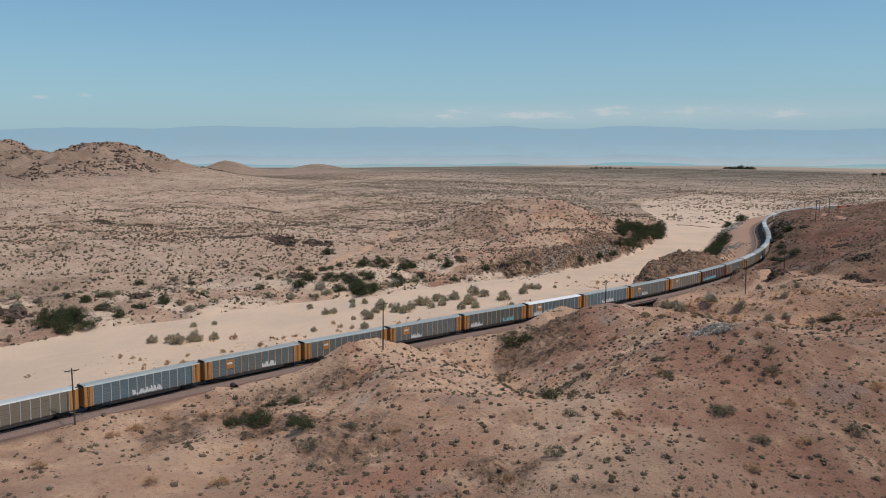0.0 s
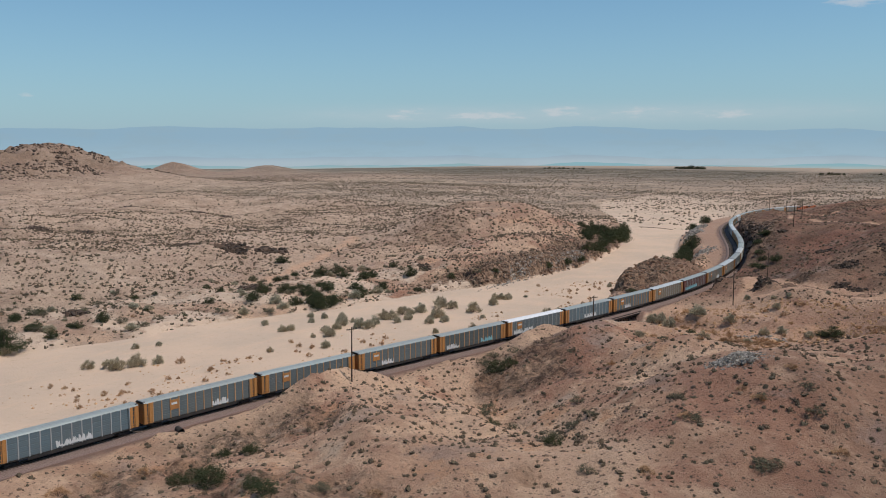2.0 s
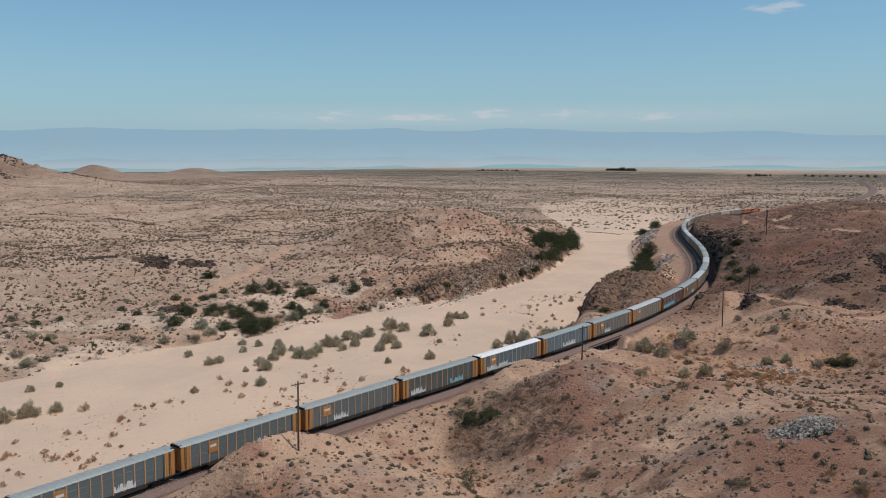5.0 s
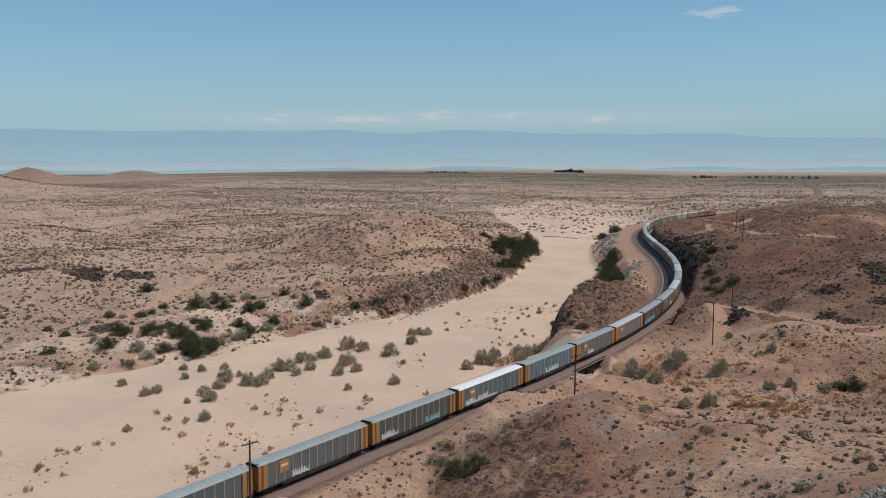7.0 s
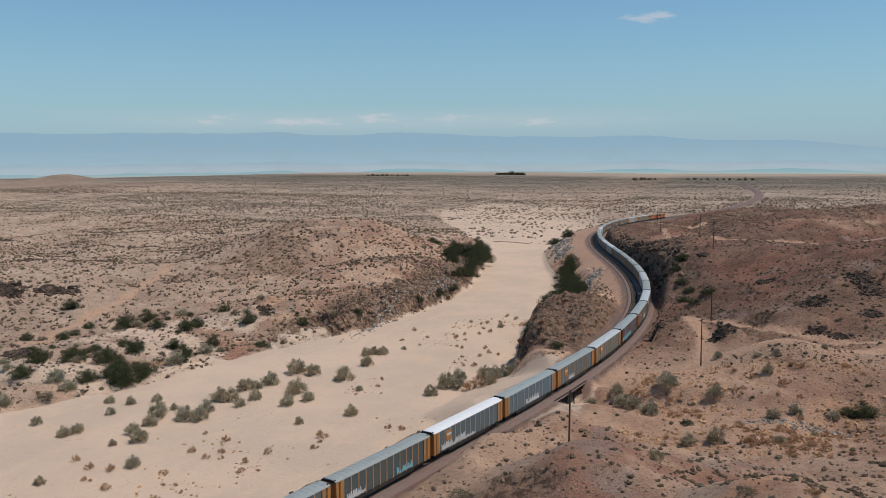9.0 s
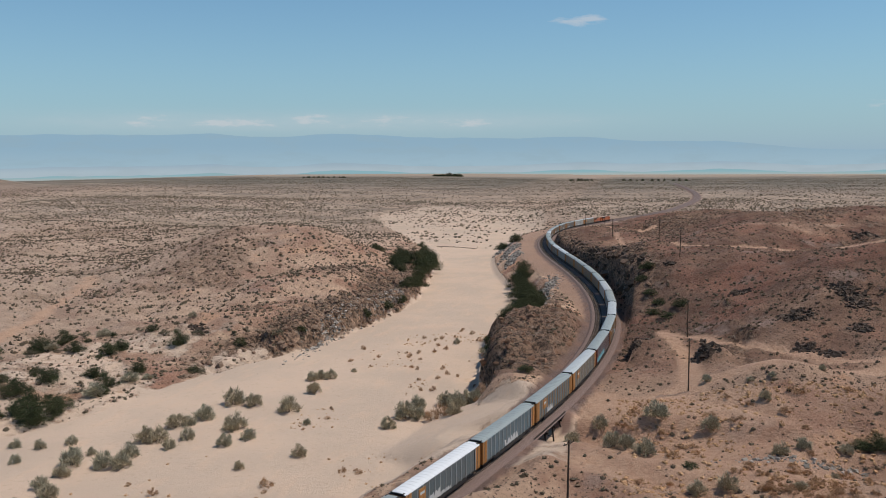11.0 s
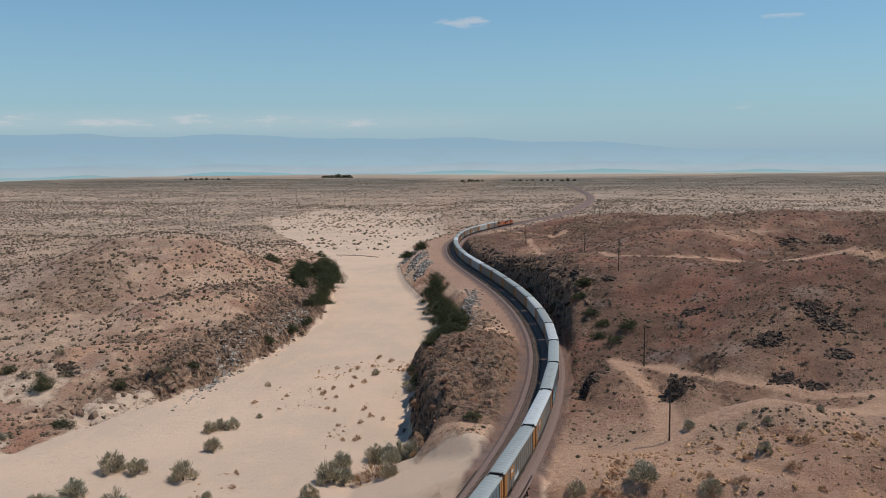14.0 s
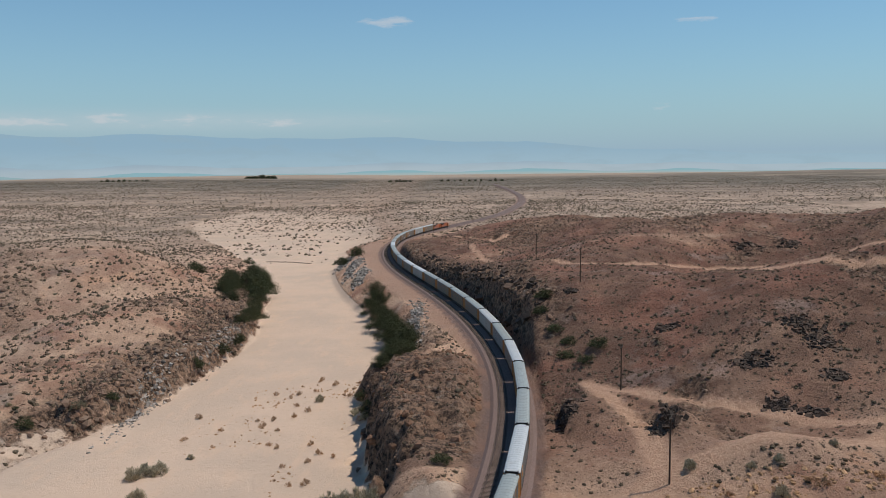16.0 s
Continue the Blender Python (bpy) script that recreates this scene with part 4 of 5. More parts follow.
for key, mat in (("orange", orange), ("yellow", yellow), ("silver", silver), ("maroon", maroon)):
    SHARED["post_" + key] = mesh_of("post", boxes((-0.03, 0.125, -0.11, 0.11, 1.25, 5.38), bevel=0.015), mat)
    SHARED["end_" + key] = mesh_of("end_door", boxes((-1.5, -0.03, -0.09, 0.05, 1.2, 5.36), (-1.15, -1.05, -0.14, 0.0, 1.2, 5.36), (-0.5, -0.4, -0.14, 0.0, 1.2, 5.36), *[(-1.5, -0.03, -0.12, 0.0, 1.7 + 0.7 * k, 1.78 + 0.7 * k) for k in range(5)], bevel=0.01), mat)
    SHARED["cheek_" + key] = mesh_of("corner_panel", boxes((-0.02, 0.05, -0.92, 0.92, 1.22, 1.5), (-0.02, 0.13, -0.92, -0.3, 1.22, 5.36), (-0.02, 0.13, 0.2, 0.92, 1.22, 5.36), (0.1, 0.16, -0.92, -0.8, 1.22, 5.36), (0.1, 0.16, 0.8, 0.92, 1.22, 5.36), (0.1, 0.16, -0.06, 0.06, 1.22, 5.36), *[(0.1, 0.15, -0.92, 0.92, 1.9 + 0.85 * k, 1.98 + 0.85 * k) for k in range(4)], bevel=0.01), mat)


def truck(parent, y):
    """A four-wheeled bogie."""
    t = put("truck", SHARED["bolster"], parent, pose(0, y, 0))
    for sx in (-1, 1):
        put("side_frame", SHARED["side_frame"], t, pose(sx * 0.98, 0, 0))
        for wy in (-0.88, 0.88):
            put("wheel", SHARED["wheel"], t, pose(sx * 0.76, wy, 0.5, 0, 0, 0 if sx > 0 else 180))
    for wy in (-0.88, 0.88):
        put("axle", SHARED["axle"], t, pose(0, wy, 0.5))


def scrawl(parent, mat, y0, y1, z0, z1, seed, label):
    """Illegible spray paint: one ragged band on the lower side sheets."""
    rnd = random.Random(seed)
    bm = bmesh.new()
    y, prev, tall = y0, None, True
    while y < y1:
        a = z0 + rnd.uniform(0, 0.2) * (z1 - z0)
        b = z1 - rnd.uniform(0, 0.3) * (z1 - z0) if tall else a + rnd.uniform(0.15, 0.35) * (z1 - z0)
        lean = rnd.uniform(-0.12, 0.12)
        cur = [bm.verts.new((x, y + k, z)) for x, z, k in ((1.49, a, 0), (1.56, a, 0), (1.56, b, lean), (1.49, b, lean))]
        if prev:
            for i in range(4):
                bm.faces.new((prev[i], prev[(i + 1) % 4], cur[(i + 1) % 4], cur[i]))
        else:
            bm.faces.new(cur[::-1])
        prev = cur
        y += rnd.uniform(0.05, 0.28)
        tall = rnd.random() < 0.6
    bm.faces.new(prev)
    part("spray_paint", bm, mat, parent, label)


def autorack(panel, roof, end, post, label, posts=True, extras=()):
    """A closed rail car for motor vehicles. Its length lies along y, rail top at z = 0."""
    car = tagged(new("autorack_railcar"), label, "railcar", "cars of the freight train")
    put("underframe", SHARED["underframe"], car)
    put("inner_wall", SHARED["core"], car)
    put("roof", SHARED["roof_" + roof], car)
    pitch = CAR_L * 0.86 / BAYS
    for sx in (-1, 1):
        turn = 0 if sx > 0 else 180
        for k in range(BAYS):
            put("side_panel", SHARED["panel_" + panel], car, pose(sx * 1.42, (k - BAYS / 2 + 0.5) * pitch, 0, 0, 0, turn))
        for k in range(BAYS + 1):
            if posts or k in (0, BAYS):
                put("post", SHARED["post_" + (post if posts else "silver")], car, pose(sx * 1.42, (k - BAYS / 2) * pitch, 0, 0, 0, turn))
        for sy in (-1, 1):
            put("corner_panel", SHARED["cheek_" + end], car, pose(sx * 1.4, sy * (CAR_L / 2 - 0.94), 0, 0, 0, turn))
    for sy in (-1, 1):
        turn = 180 if sy > 0 else 0
        for d in (0, 1):
            put("end_door", SHARED["end_" + end], car, pose(0, sy * (CAR_L / 2 - 0.06), 0, 0, 0, turn) @ Matrix.Diagonal((1 - 2 * d, 1, 1, 1)))
        put("end_hood", SHARED["hood"], car, pose(0, sy * (CAR_L / 2 + 0.1), 0, 0, 0, 0 if sy > 0 else 180))
        put("ladder", SHARED["ladder"], car, pose(1.5 * sy, sy * (CAR_L / 2 - 2.1) , 0))
        put("coupler", SHARED["coupler"], car, pose(0, sy * CAR_L / 2, 0, 0, 0, turn))
        truck(car, sy * (CAR_L / 2 - 2.9))
    for kind, y0, y1 in extras:
        if kind == "plate":
            part("placard", boxes((1.475, 1.57, y0, y1, 2.9, 4.9), bevel=0.01), orange, car, "orange square placard")
            part("placard_mark", boxes((1.56, 1.582, y0 + 0.35, y1 - 0.35, 3.9, 4.35), bevel=0.004), white_paint, car, "pale emblem as a plain bar")
        else:
            scrawl(car, teal_paint if kind == "teal" else white_paint, y0, y1, 1.4, 2.9 if kind != "band" else 2.1, int(y0 * 10), "illegible spray paint")
    car.location = (0, 0, -500)
    return car


KINDS = [
    autorack("dark", "grey", "orange", "yellow", "dark grey autorack car with orange ends and tan posts", True, (("white", -11, -6), ("teal", 3, 8))),
    autorack("steel", "white", "orange", "silver", "autorack car with a clean white roof and orange ends", True, (("plate", -9.4, -7.2), ("band", -8, 2), ("white", -11, -2))),
    autorack("blue", "grey", "orange", "silver", "blue-grey autorack car with orange ends and a grey roof", True, (("white", -3, 4),)),
    autorack("steel", "grey", "orange", "yellow", "grey autorack car with an orange placard and orange ends", True, (("plate", -9, -6.8), ("white", -6, -2))),
    autorack("tan", "pale", "orange", "silver", "weathered tan autorack car with orange ends", True, (("plate", -9, -6.8),)),
    autorack("red", "grey", "maroon", "silver", "maroon-ended autorack car with teal spray paint", True, (("teal", -12, 2),)),
    autorack("pale", "pale", "orange", "silver", "pale autorack car with orange ends", False, (("white", -4, 0),)),
    autorack("steel", "grey", "orange", "yellow", "silver-grey autorack car with pale grey ribbed roof", True, (("white", 2, 6), ("plate", -8, -6))),
]
ORDER = {-3: 7, -2: 3, -1: 0, 0: 1, 1: 2, 2: 3, 3: 4, 4: 5, 5: 7, 6: 4, 7: 2, 8: 6}
PITCH = 28.6
S_WHITE = s_at(-57)
S_HEAD = s_at(668)
CARS = int((S_HEAD - 30 - S_WHITE) / PITCH)


def stand(ob, s, copy=True):
    """Set a car on its two trucks."""
    x0, y0, z0, _ = on_track(s - 10)
    x1, y1, z1, _ = on_track(s + 10)
    h = math.degrees(math.atan2(-(x1 - x0), y1 - y0))
    m = pose((x0 + x1) / 2, (y0 + y1) / 2, (z0 + z1) / 2, math.degrees(math.atan2(z1 - z0, 20)), 0, h)
    if copy:
        return copy_thing(ob, m)
    ob.matrix_basis = m
    return ob


used = set()
for k in range(-8, CARS + 1):
    kind = ORDER.get(k, (0, 7, 3, 6, 4, 2, 7, 0, 6, 3)[k % 10])
    stand(KINDS[kind], S_WHITE + PITCH * k, kind in used)
    used.add(kind)


def locomotive():
    """A six-axle diesel locomotive, its nose towards +y."""
    lo = tagged(new("locomotive"), "orange and black diesel freight locomotive leading the train", "locomotive", "locomotives of the train")
    part("frame", boxes((-1.5, 1.5, -10.8, 10.8, 1.1, 1.55), bevel=0.04), black_iron, lo)
    part("hood", boxes((-1.05, 1.05, -10.2, 5.0, 1.55, 4.3), bevel=0.12), loco_orange, lo, "orange long hood")
    part("radiator", boxes((-1.45, 1.45, -10.0, -5.8, 3.5, 4.75), bevel=0.08), black_iron, lo)
    part("roof_hump", boxes((-0.8, 0.8, -3.5, 3.0, 4.3, 4.7), bevel=0.08), black_iron, lo)
    cab = part("cab", boxes((-1.5, 1.5, 5.0, 8.2, 1.55, 4.65), bevel=0.12), loco_orange, lo, "orange cab")
    for x in (-0.72, 0.72):
        part("windscreen", boxes((x - 0.5, x + 0.5, 8.18, 8.24, 3.4, 4.1), bevel=0.01), window_glass, cab)
    for x in (-1.52, 1.52):
        part("side_window", boxes((x - 0.02, x + 0.02, 5.7, 7.4, 3.3, 4.1)), window_glass, cab)
    part("nose", boxes((-0.95, 0.95, 8.2, 9.9, 1.55, 3.0), bevel=0.15), loco_orange, lo)
    part("fuel_tank", boxes((-1.4, 1.4, -3.2, 3.2, 0.35, 1.1), bevel=0.12), black_iron, lo)
    for sx in (-1, 1):
        bm = add_rod(bmesh.new(), (sx * 1.45, -10.6, 2.5), (sx * 1.45, 4.9, 2.5), 0.03)
        for y in np.linspace(-10.6, 4.9, 9):
            add_rod(bm, (sx * 1.45, y, 1.5), (sx * 1.45, y, 2.5), 0.025)
        part("handrail", bm, silver, lo)
    for y in (-7.2, 7.2):
        t = put("truck", SHARED["bolster"], lo, pose(0, y, 0.1))
        for sx in (-1, 1):
            put("side_frame", SHARED["side_frame"], t, pose(sx * 1.05, 0, 0) @ Matrix.Diagonal((1, 1.7, 1.2, 1)))
            for wy in (-1.9, 0, 1.9):
                put("wheel", SHARED["wheel"], t, pose(sx * 0.76, wy, 0.42, 0, 0, 0 if sx > 0 else 180))
    for sy in (-1, 1):
        put("coupler", SHARED["coupler"], lo, pose(0, sy * 10.9, 0, 0, 0, 180 if sy > 0 else 0))
    return lo


loco = locomotive()
s_first = S_WHITE + PITCH * CARS + CAR_L / 2 + 0.9 + 11.2
stand(loco, s_first, False)
stand(loco, s_first + 22.6)


# ---- telegraph poles ----
def pole_thing(h, label):
    p = tagged(new("utility_pole"), label, "utility pole", "line of utility poles")
    part("pole", add_rod(bmesh.new(), (0, 0, -0.8), (0, 0, h), 0.19, 0.13, 8), pole_wood, p)
    arm = part("crossarm", boxes((-1.35, 1.35, -0.07, 0.07, h - 0.62, h - 0.45), bevel=0.012), pole_wood, p)
    for x in (-1.2, -0.45, 0.45, 1.2):
        part("insulator", add_rod(bmesh.new(), (x, 0, h - 0.45), (x, 0, h - 0.2), 0.06, 0.045), glass_ins, arm)
    for sx in (-1, 1):
        part("arm_brace", add_rod(bmesh.new(), (0.02 * sx, 0.1, h - 1.35), (0.75 * sx, 0.09, h - 0.55), 0.025, None, 4), black_iron, p)
    return p


POLES = [(-49.0, -215.0, 11.5), (-28.1, -141.2, 12.5), (2.4, -67.0, 11.5), (24.8, 17.5, 13.0), (27.5, 75.0, 11.5), (28, 145, 11.5), (22, 228, 11.5), (-4, 362, 11.5), (-25, 426, 11.5),
         (-16, 545, 11.5), (22, 610, 11), (46, 700, 11), (80, 815, 11), (125, 930, 11)]
made = {}
for x, y, h in POLES:
    m = pose(x, y, ground_at(x, y), random.uniform(-1, 1), random.uniform(-1.2, 1.2), 65 + random.uniform(-8, 8))
    if h not in made:
        made[h] = pole_thing(h, "weathered wooden utility pole with one crossarm on the desert ground")
        made[h].matrix_basis = m
    else:
        copy_thing(made[h], m)


# ---- plants ----
def leaf_cloud(rng, count, clumps, radius, height, leaf, lean=0.9, brush=False, lobed=False):
    """Small leaf triangles gathered in clumps over a low dome with an uneven outline."""
    a = rng.uniform(0, 2 * np.pi, clumps)
    rr = radius * np.sqrt(rng.uniform(0, 1, clumps)) * 0.85
    if lobed:
        rr = rr * (0.85 + 0.3 * np.sin(2 * a + rng.uniform(0, 6)) + 0.2 * np.sin(5 * a + rng.uniform(0, 6)))
    top = height * (1 - 0.75 * (rr / radius) ** 2) * (rng.uniform(0.6, 1.15, clumps) if lobed else 1.0)
    cz = top * rng.uniform(0.08, 1.0, clumps)
    cen = np.stack([rr * np.cos(a), rr * np.sin(a), cz], 1)
    size = rng.uniform(0.16, 0.34, clumps) * radius
    k = rng.randint(0, clumps, count)
    p = cen[k] + rng.normal(0, 0.5, (count, 3)) * size[k, None] * np.array([1, 1, lean])
    p[:, 2] = np.abs(p[:, 2]) + 0.03
    u = rng.normal(0, 1, (count, 3))
    v = rng.normal(0, 1, (count, 3)) + np.array([0, 0, 0.6])
    u *= (leaf * rng.uniform(0.6, 1.4, count) / np.linalg.norm(u, axis=1))[:, None]
    v *= (leaf * rng.uniform(0.8, 1.9, count) / np.linalg.norm(v, axis=1))[:, None]
    if brush:
        # thin upright shoots that fan out from the foot
        out = p * np.array([1, 1, 0.8]) + np.array([0, 0, 0.55]) + rng.normal(0, 0.28, (count, 3))
        v = out / np.linalg.norm(out, axis=1)[:, None] * (leaf * rng.uniform(1.6, 3.4, count))[:, None]
        u *= 0.62
    verts = np.stack([p - u * 0.5, p + u * 0.5, p + v], 1).reshape(-1, 3)
    return verts, np.arange(3 * count).reshape(-1, 3), cen


def shrub(kind, seed):
    """A desert shrub about two metres wide: branches from the ground and a loose crown of small leaves."""
    rng = np.random.RandomState(seed)
    name, mat, count, clumps, h, leaf, label, cat = {
        "sage": ("desert_shrub", sage_leaf, 2300, 44, 1.6, 0.10, "rounded grey-green desert shrub on pale sand", "shrub"),
        "dry": ("dry_shrub", dry_leaf, 900, 24, 1.3, 0.09, "small dry orange-brown shrub on sand", "shrub"),
        "olive": ("olive_bush", olive_leaf, 2000, 34, 1.2, 0.06, "low olive-brown bush on the stony desert slope", "bush"),
        "thicket": ("green_thicket", green_leaf, 8000, 90, 1.25, 0.042, "broad dark green tamarisk thicket beside the dry wash", "bush"),
        "green": ("green_bush", green_leaf, 3600, 60, 1.35, 0.062, "dense dark green bush beside the dry wash", "bush")}[kind]
    verts, faces, cen = leaf_cloud(rng, count, clumps, 1.0, h * (1.0 if kind not in ("sage", "dry") else 0.88), leaf, brush=kind in ("sage", "dry"), lobed=kind == "thicket")
    thing = tagged(new(name), label, cat)
    bm = bmesh.new()
    for c in cen[::4]:
        mid = Vector((c[0] * 0.45, c[1] * 0.45, c[2] * 0.6))
        add_rod(bm, (c[0] * 0.06, c[1] * 0.06, -0.12), mid, 0.035, 0.024, 4)
        add_rod(bm, mid, Vector(c), 0.024, 0.008, 4)
    part("branchwork", bm, twig, thing, "thin brown branches")
    put("foliage", raw_mesh("foliage", verts, faces, mat), thing)
    return thing


SHRUBS = {k: [shrub(k, 40 + 7 * i + len(k)) for i in range(n_)] for k, n_ in (("sage", 5), ("dry", 3), ("green", 4), ("thicket", 4), ("olive", 4))}
first = {k: [True] * len(v) for k, v in SHRUBS.items()}
count_ = {k: 0 for k in SHRUBS}


def plant(kind, x, y, width, group="", tall=1.0):
    """Stand one shrub of the given width on the ground."""
    if kind == "green" and width >= 5.8:
        kind = "thicket"
    i = count_[kind] % len(SHRUBS[kind])
    count_[kind] += 1
    src = SHRUBS[kind][i]
    s = width / {"sage": 1.75, "dry": 1.75, "green": 1.6, "thicket": 1.6, "olive": 1.7}[kind]
    m = pose(x, y, ground_at(x, y) - 0.04, 0, 0, random.uniform(0, 360))
    if first[kind][i]:
        first[kind][i] = False
        ob = src
        ob.matrix_basis = m
    else:
        ob = copy_thing(src, m)
    ob.scale = (s * random.uniform(0.9, 1.1), s * random.uniform(0.9, 1.1), s * tall * random.uniform(0.85, 1.1))
    return tagged(ob, group=group)


# Shrubs that stand out: x, y, width.
WASH_A = [(-136.9, -18.3, 2.9), (-129.8, -18.4, 2.6), (-124.1, -14.3, 2.6), (-128.7, -28.6, 2.5), (-141.9, -41.0, 2.7), (-128.3, -46.7, 2.9),
          (-126.6, -43.8, 3.2), (-111.7, -49.0, 1.9), (-112.2, -40.9, 3.2), (-107.2, -44.6, 3.9), (-112.6, -33.4, 3.7), (-114.9, -26.6, 4.9),
          (-114.8, -19.8, 2.2), (-106.5, -26.4, 4.5), (-102.5, -26.0, 4.0), (-104.9, -18.9, 4.0), (-107.0, -9.0, 4.5), (-103.9, -8.1, 4.5),
          (-98.4, -12.4, 2.9), (-105.7, 3.5, 5.0), (-103.2, 5.8, 3.1), (-101.9, 11.5, 4.9), (-97.5, -5.3, 3.3), (-100.6, 26.2, 5.5),
          (-94.2, 25.9, 4.6), (-89.1, 4.1, 5.0), (-82.4, -2.1, 3.6), (-86.1, -7.8, 3.5)]
WASH_B = [(-81.7, 22.3, 5.6), (-82.1, 41.8, 4.2), (-88.8, 57.1, 3.6), (-86.5, 59.7, 3.6), (-83.5, 60.2, 3.6), (-79.7, 71.2, 1.7), (-72.5, 12.3, 2.0),
          (-65.3, -10.4, 3.1), (-75.5, -21.1, 2.1), (-50.7, 14.6, 3.3), (-48.8, 24.0, 5.2), (-45.4, 24.2, 4.8), (-48.2, 35.0, 4.5), (-40.6, 38.5, 5.2),
          (-37.8, 38.7, 4.6), (-34.6, 39.5, 5.0), (-36.0, 32.7, 4.4), (-34.9, 21.7, 3.7), (-97.8, -59.8, 3.1), (-110.3, -74.3, 2.2),
          (-137.4, -115.8, 4.3), (-140.5, -116.2, 3.6), (-134.8, -110.4, 4.6), (-131.9, -104.1, 3.3), (-145.9, -120.0, 3.2), (-155.3, -93.2, 2.5),
          (-151.2, -86.3, 2.1), (-31.3, 35.6, 5.0), (-38.6, 37.4, 3.9), (-55.0, 120.3, 2.3), (-42.1, 106.4, 3.3), (-38.9, 99.4, 3.2)]
WASH_DRY = [(-67.3, 97, 1.8), (-65.2, 102.1, 1.8), (-62.2, 80.5, 1.5), (-59.6, 78.3, 1.4), (-59.9, 104.3, 1.8), (-62.6, 128.8, 1.7), (-56.9, 110.1, 1.9), (-51.1, 79.8, 1.6), (-61.2, 115.8, 1.8), (-48, 73.4, 1.6), (-44.1, 71.2, 1.4),
            (-49.9, 67.6, 1.6), (-55.5, 64.7, 1.4), (-48.1, 53.2, 1.9), (-52.3, 138.2, 2.0), (-57.7, 131.7, 1.5),
            (-195 + 0, -60, 1.6), (-112.6, -60.7, 1.8), (-106.3, -64.0, 2.0), (-100.8, -63.8, 2.0), (-90.3, -47.7, 1.9), (-85.1, -49.8, 1.6), (-86.9, -38.3, 2.0),
            (-72.7, -43.0, 1.9), (-65.1, -29.2, 2.5), (-117.6, -136.6, 2.0), (-120.5, -125.9, 1.5), (-125.9, -100.3, 2.6), (-102.6, -129.9, 1.9),
            (-106.3, -129.3, 1.4), (-111.4, -101.2, 1.9), (-114.8, -91.6, 1.3), (-38.5, 25.0, 4.4), (-41.0, 23.0, 3.6), (-30.7, 32.9, 1.7)]
BANK_GREEN = [(-146.6, 32.8, 6.2), (-144.5, -2, 6.2), (-155.4, -5.4, 6.2), (-143.6, 5.5, 6.2), (-200.6, 69.4, 6.2), (-183.1, 67.7, 6.2), (-176, -10.1, 7), (-240.1, 86.2, 7),
              (-184.7, 5.6, 7), (-176.2, 12.8, 7.8), (-165.8, 16.7, 7.8), (-146.2, -1.4, 7.8), (-151.5, 1.5, 7), (-147.2, 11.1, 7), (-154, 8.5, 6.2), (-199.3, 70.6, 8.6), (-198.4, 83, 7),
              (-157, 42.1, 6.2), (-167.4, 64.6, 7), (-168.1, 73.4, 6.2), (-150.1, 82, 7), (-145.7, 49.4, 5.9), (-167.4, 33.6, 7), (-193.3, -129.4, 10),
              (-188.7, -119.6, 11), (-186.2, -128.4, 9), (-195, -121, 11), (-189, -101.7, 5), (-195, -74.6, 6)]
NOSE_GREEN = [(-128, 300, 11), (-132, 322, 11), (-124, 276, 10), (-102, 152, 5), (-99, 176, 5), (-98, 196, 6), (-100, 212, 7), (-101, 228, 9), (-104, 244, 10), (-106, 259, 11), (-109, 275, 12), (-112, 292, 12), (-115, 310, 12), (-118, 328, 13), (-121, 346, 13),
              (-125, 364, 12), (-131, 383, 12), (-137, 402, 11), (-119, 302, 11), (-127, 337, 11), (-136, 374, 11), (-144, 420, 9), (-118, 262, 9), (-124, 285, 10), (-130, 308, 10), (-136, 332, 10), (-142, 356, 10), (-148, 382, 10), (-186.6, 435.2, 8), (-179, 423, 8), (-159.6, 474.1, 8)]
CUT_GREEN = [(-34, 128, 8), (-31, 135, 8), (-36, 119, 6), (-29, 142, 8), (-36, 140, 7), (-30, 172, 11), (-31, 161, 11), (-38, 196, 11), (-44, 226, 12), (-48, 265, 11), (-52, 285, 10), (-36.5, 186, 6), (-38.2, 100, 4.5), (-41.5, 115, 3.7), (16, 142, 7), (20, 112, 5),
             (-49.0, 253, 9), (-44, 236, 9), (-40, 220, 10), (-37, 205, 10), (-34, 192, 10), (-33, 179, 10), (-35.5, 168, 9), (-33, 157, 9), (-28.5, 152, 8), (-33, 146, 7), (-52, 268, 8), (-83.8, 424, 8), (-77.5, 438, 9),
             (-88, 440, 8), (-16.8, 31.8, 4), (17.3, 121, 5), (17.6, 104, 5), (26.9, 102, 5.5), (14.3, 133, 5), (21.8, 96, 4.5), (22.4, -34.5, 2.6), (60.4, -11.5, 6.5), (57.0, -11.7, 4.1)]
RIGHT_SAGE = [(16.9, -1.7, 5.6), (28.3, -5.7, 4.6), (4.5, -2.9, 4.4), (8.2, -25.8, 4.6), (10.6, -26.5, 4.2), (14.4, -28.7, 4.6), (-1.4, -7.0, 3.6), (23.2, -44.8, 3.6), (28.0, -44.0, 4.5), (18.1, -75.5, 3.0), (40.9, -17.5, 4.2),
              (45.7, -14.6, 3.4), (53.6, -14.5, 3.0), (47.5, -32.8, 2.3), (40.2, -42.4, 3.0), (55.5, 19.8, 2.0), (43.6, 15.0, 2.1), (38.8, 14.9, 2.1), (41.1, 6.3, 3.2), (29.1, 19.9, 3.0), (-143.6, 22.8, 6.5), (-162.2, -10.9, 6.5), (-160.5, -32.3, 4.7)]
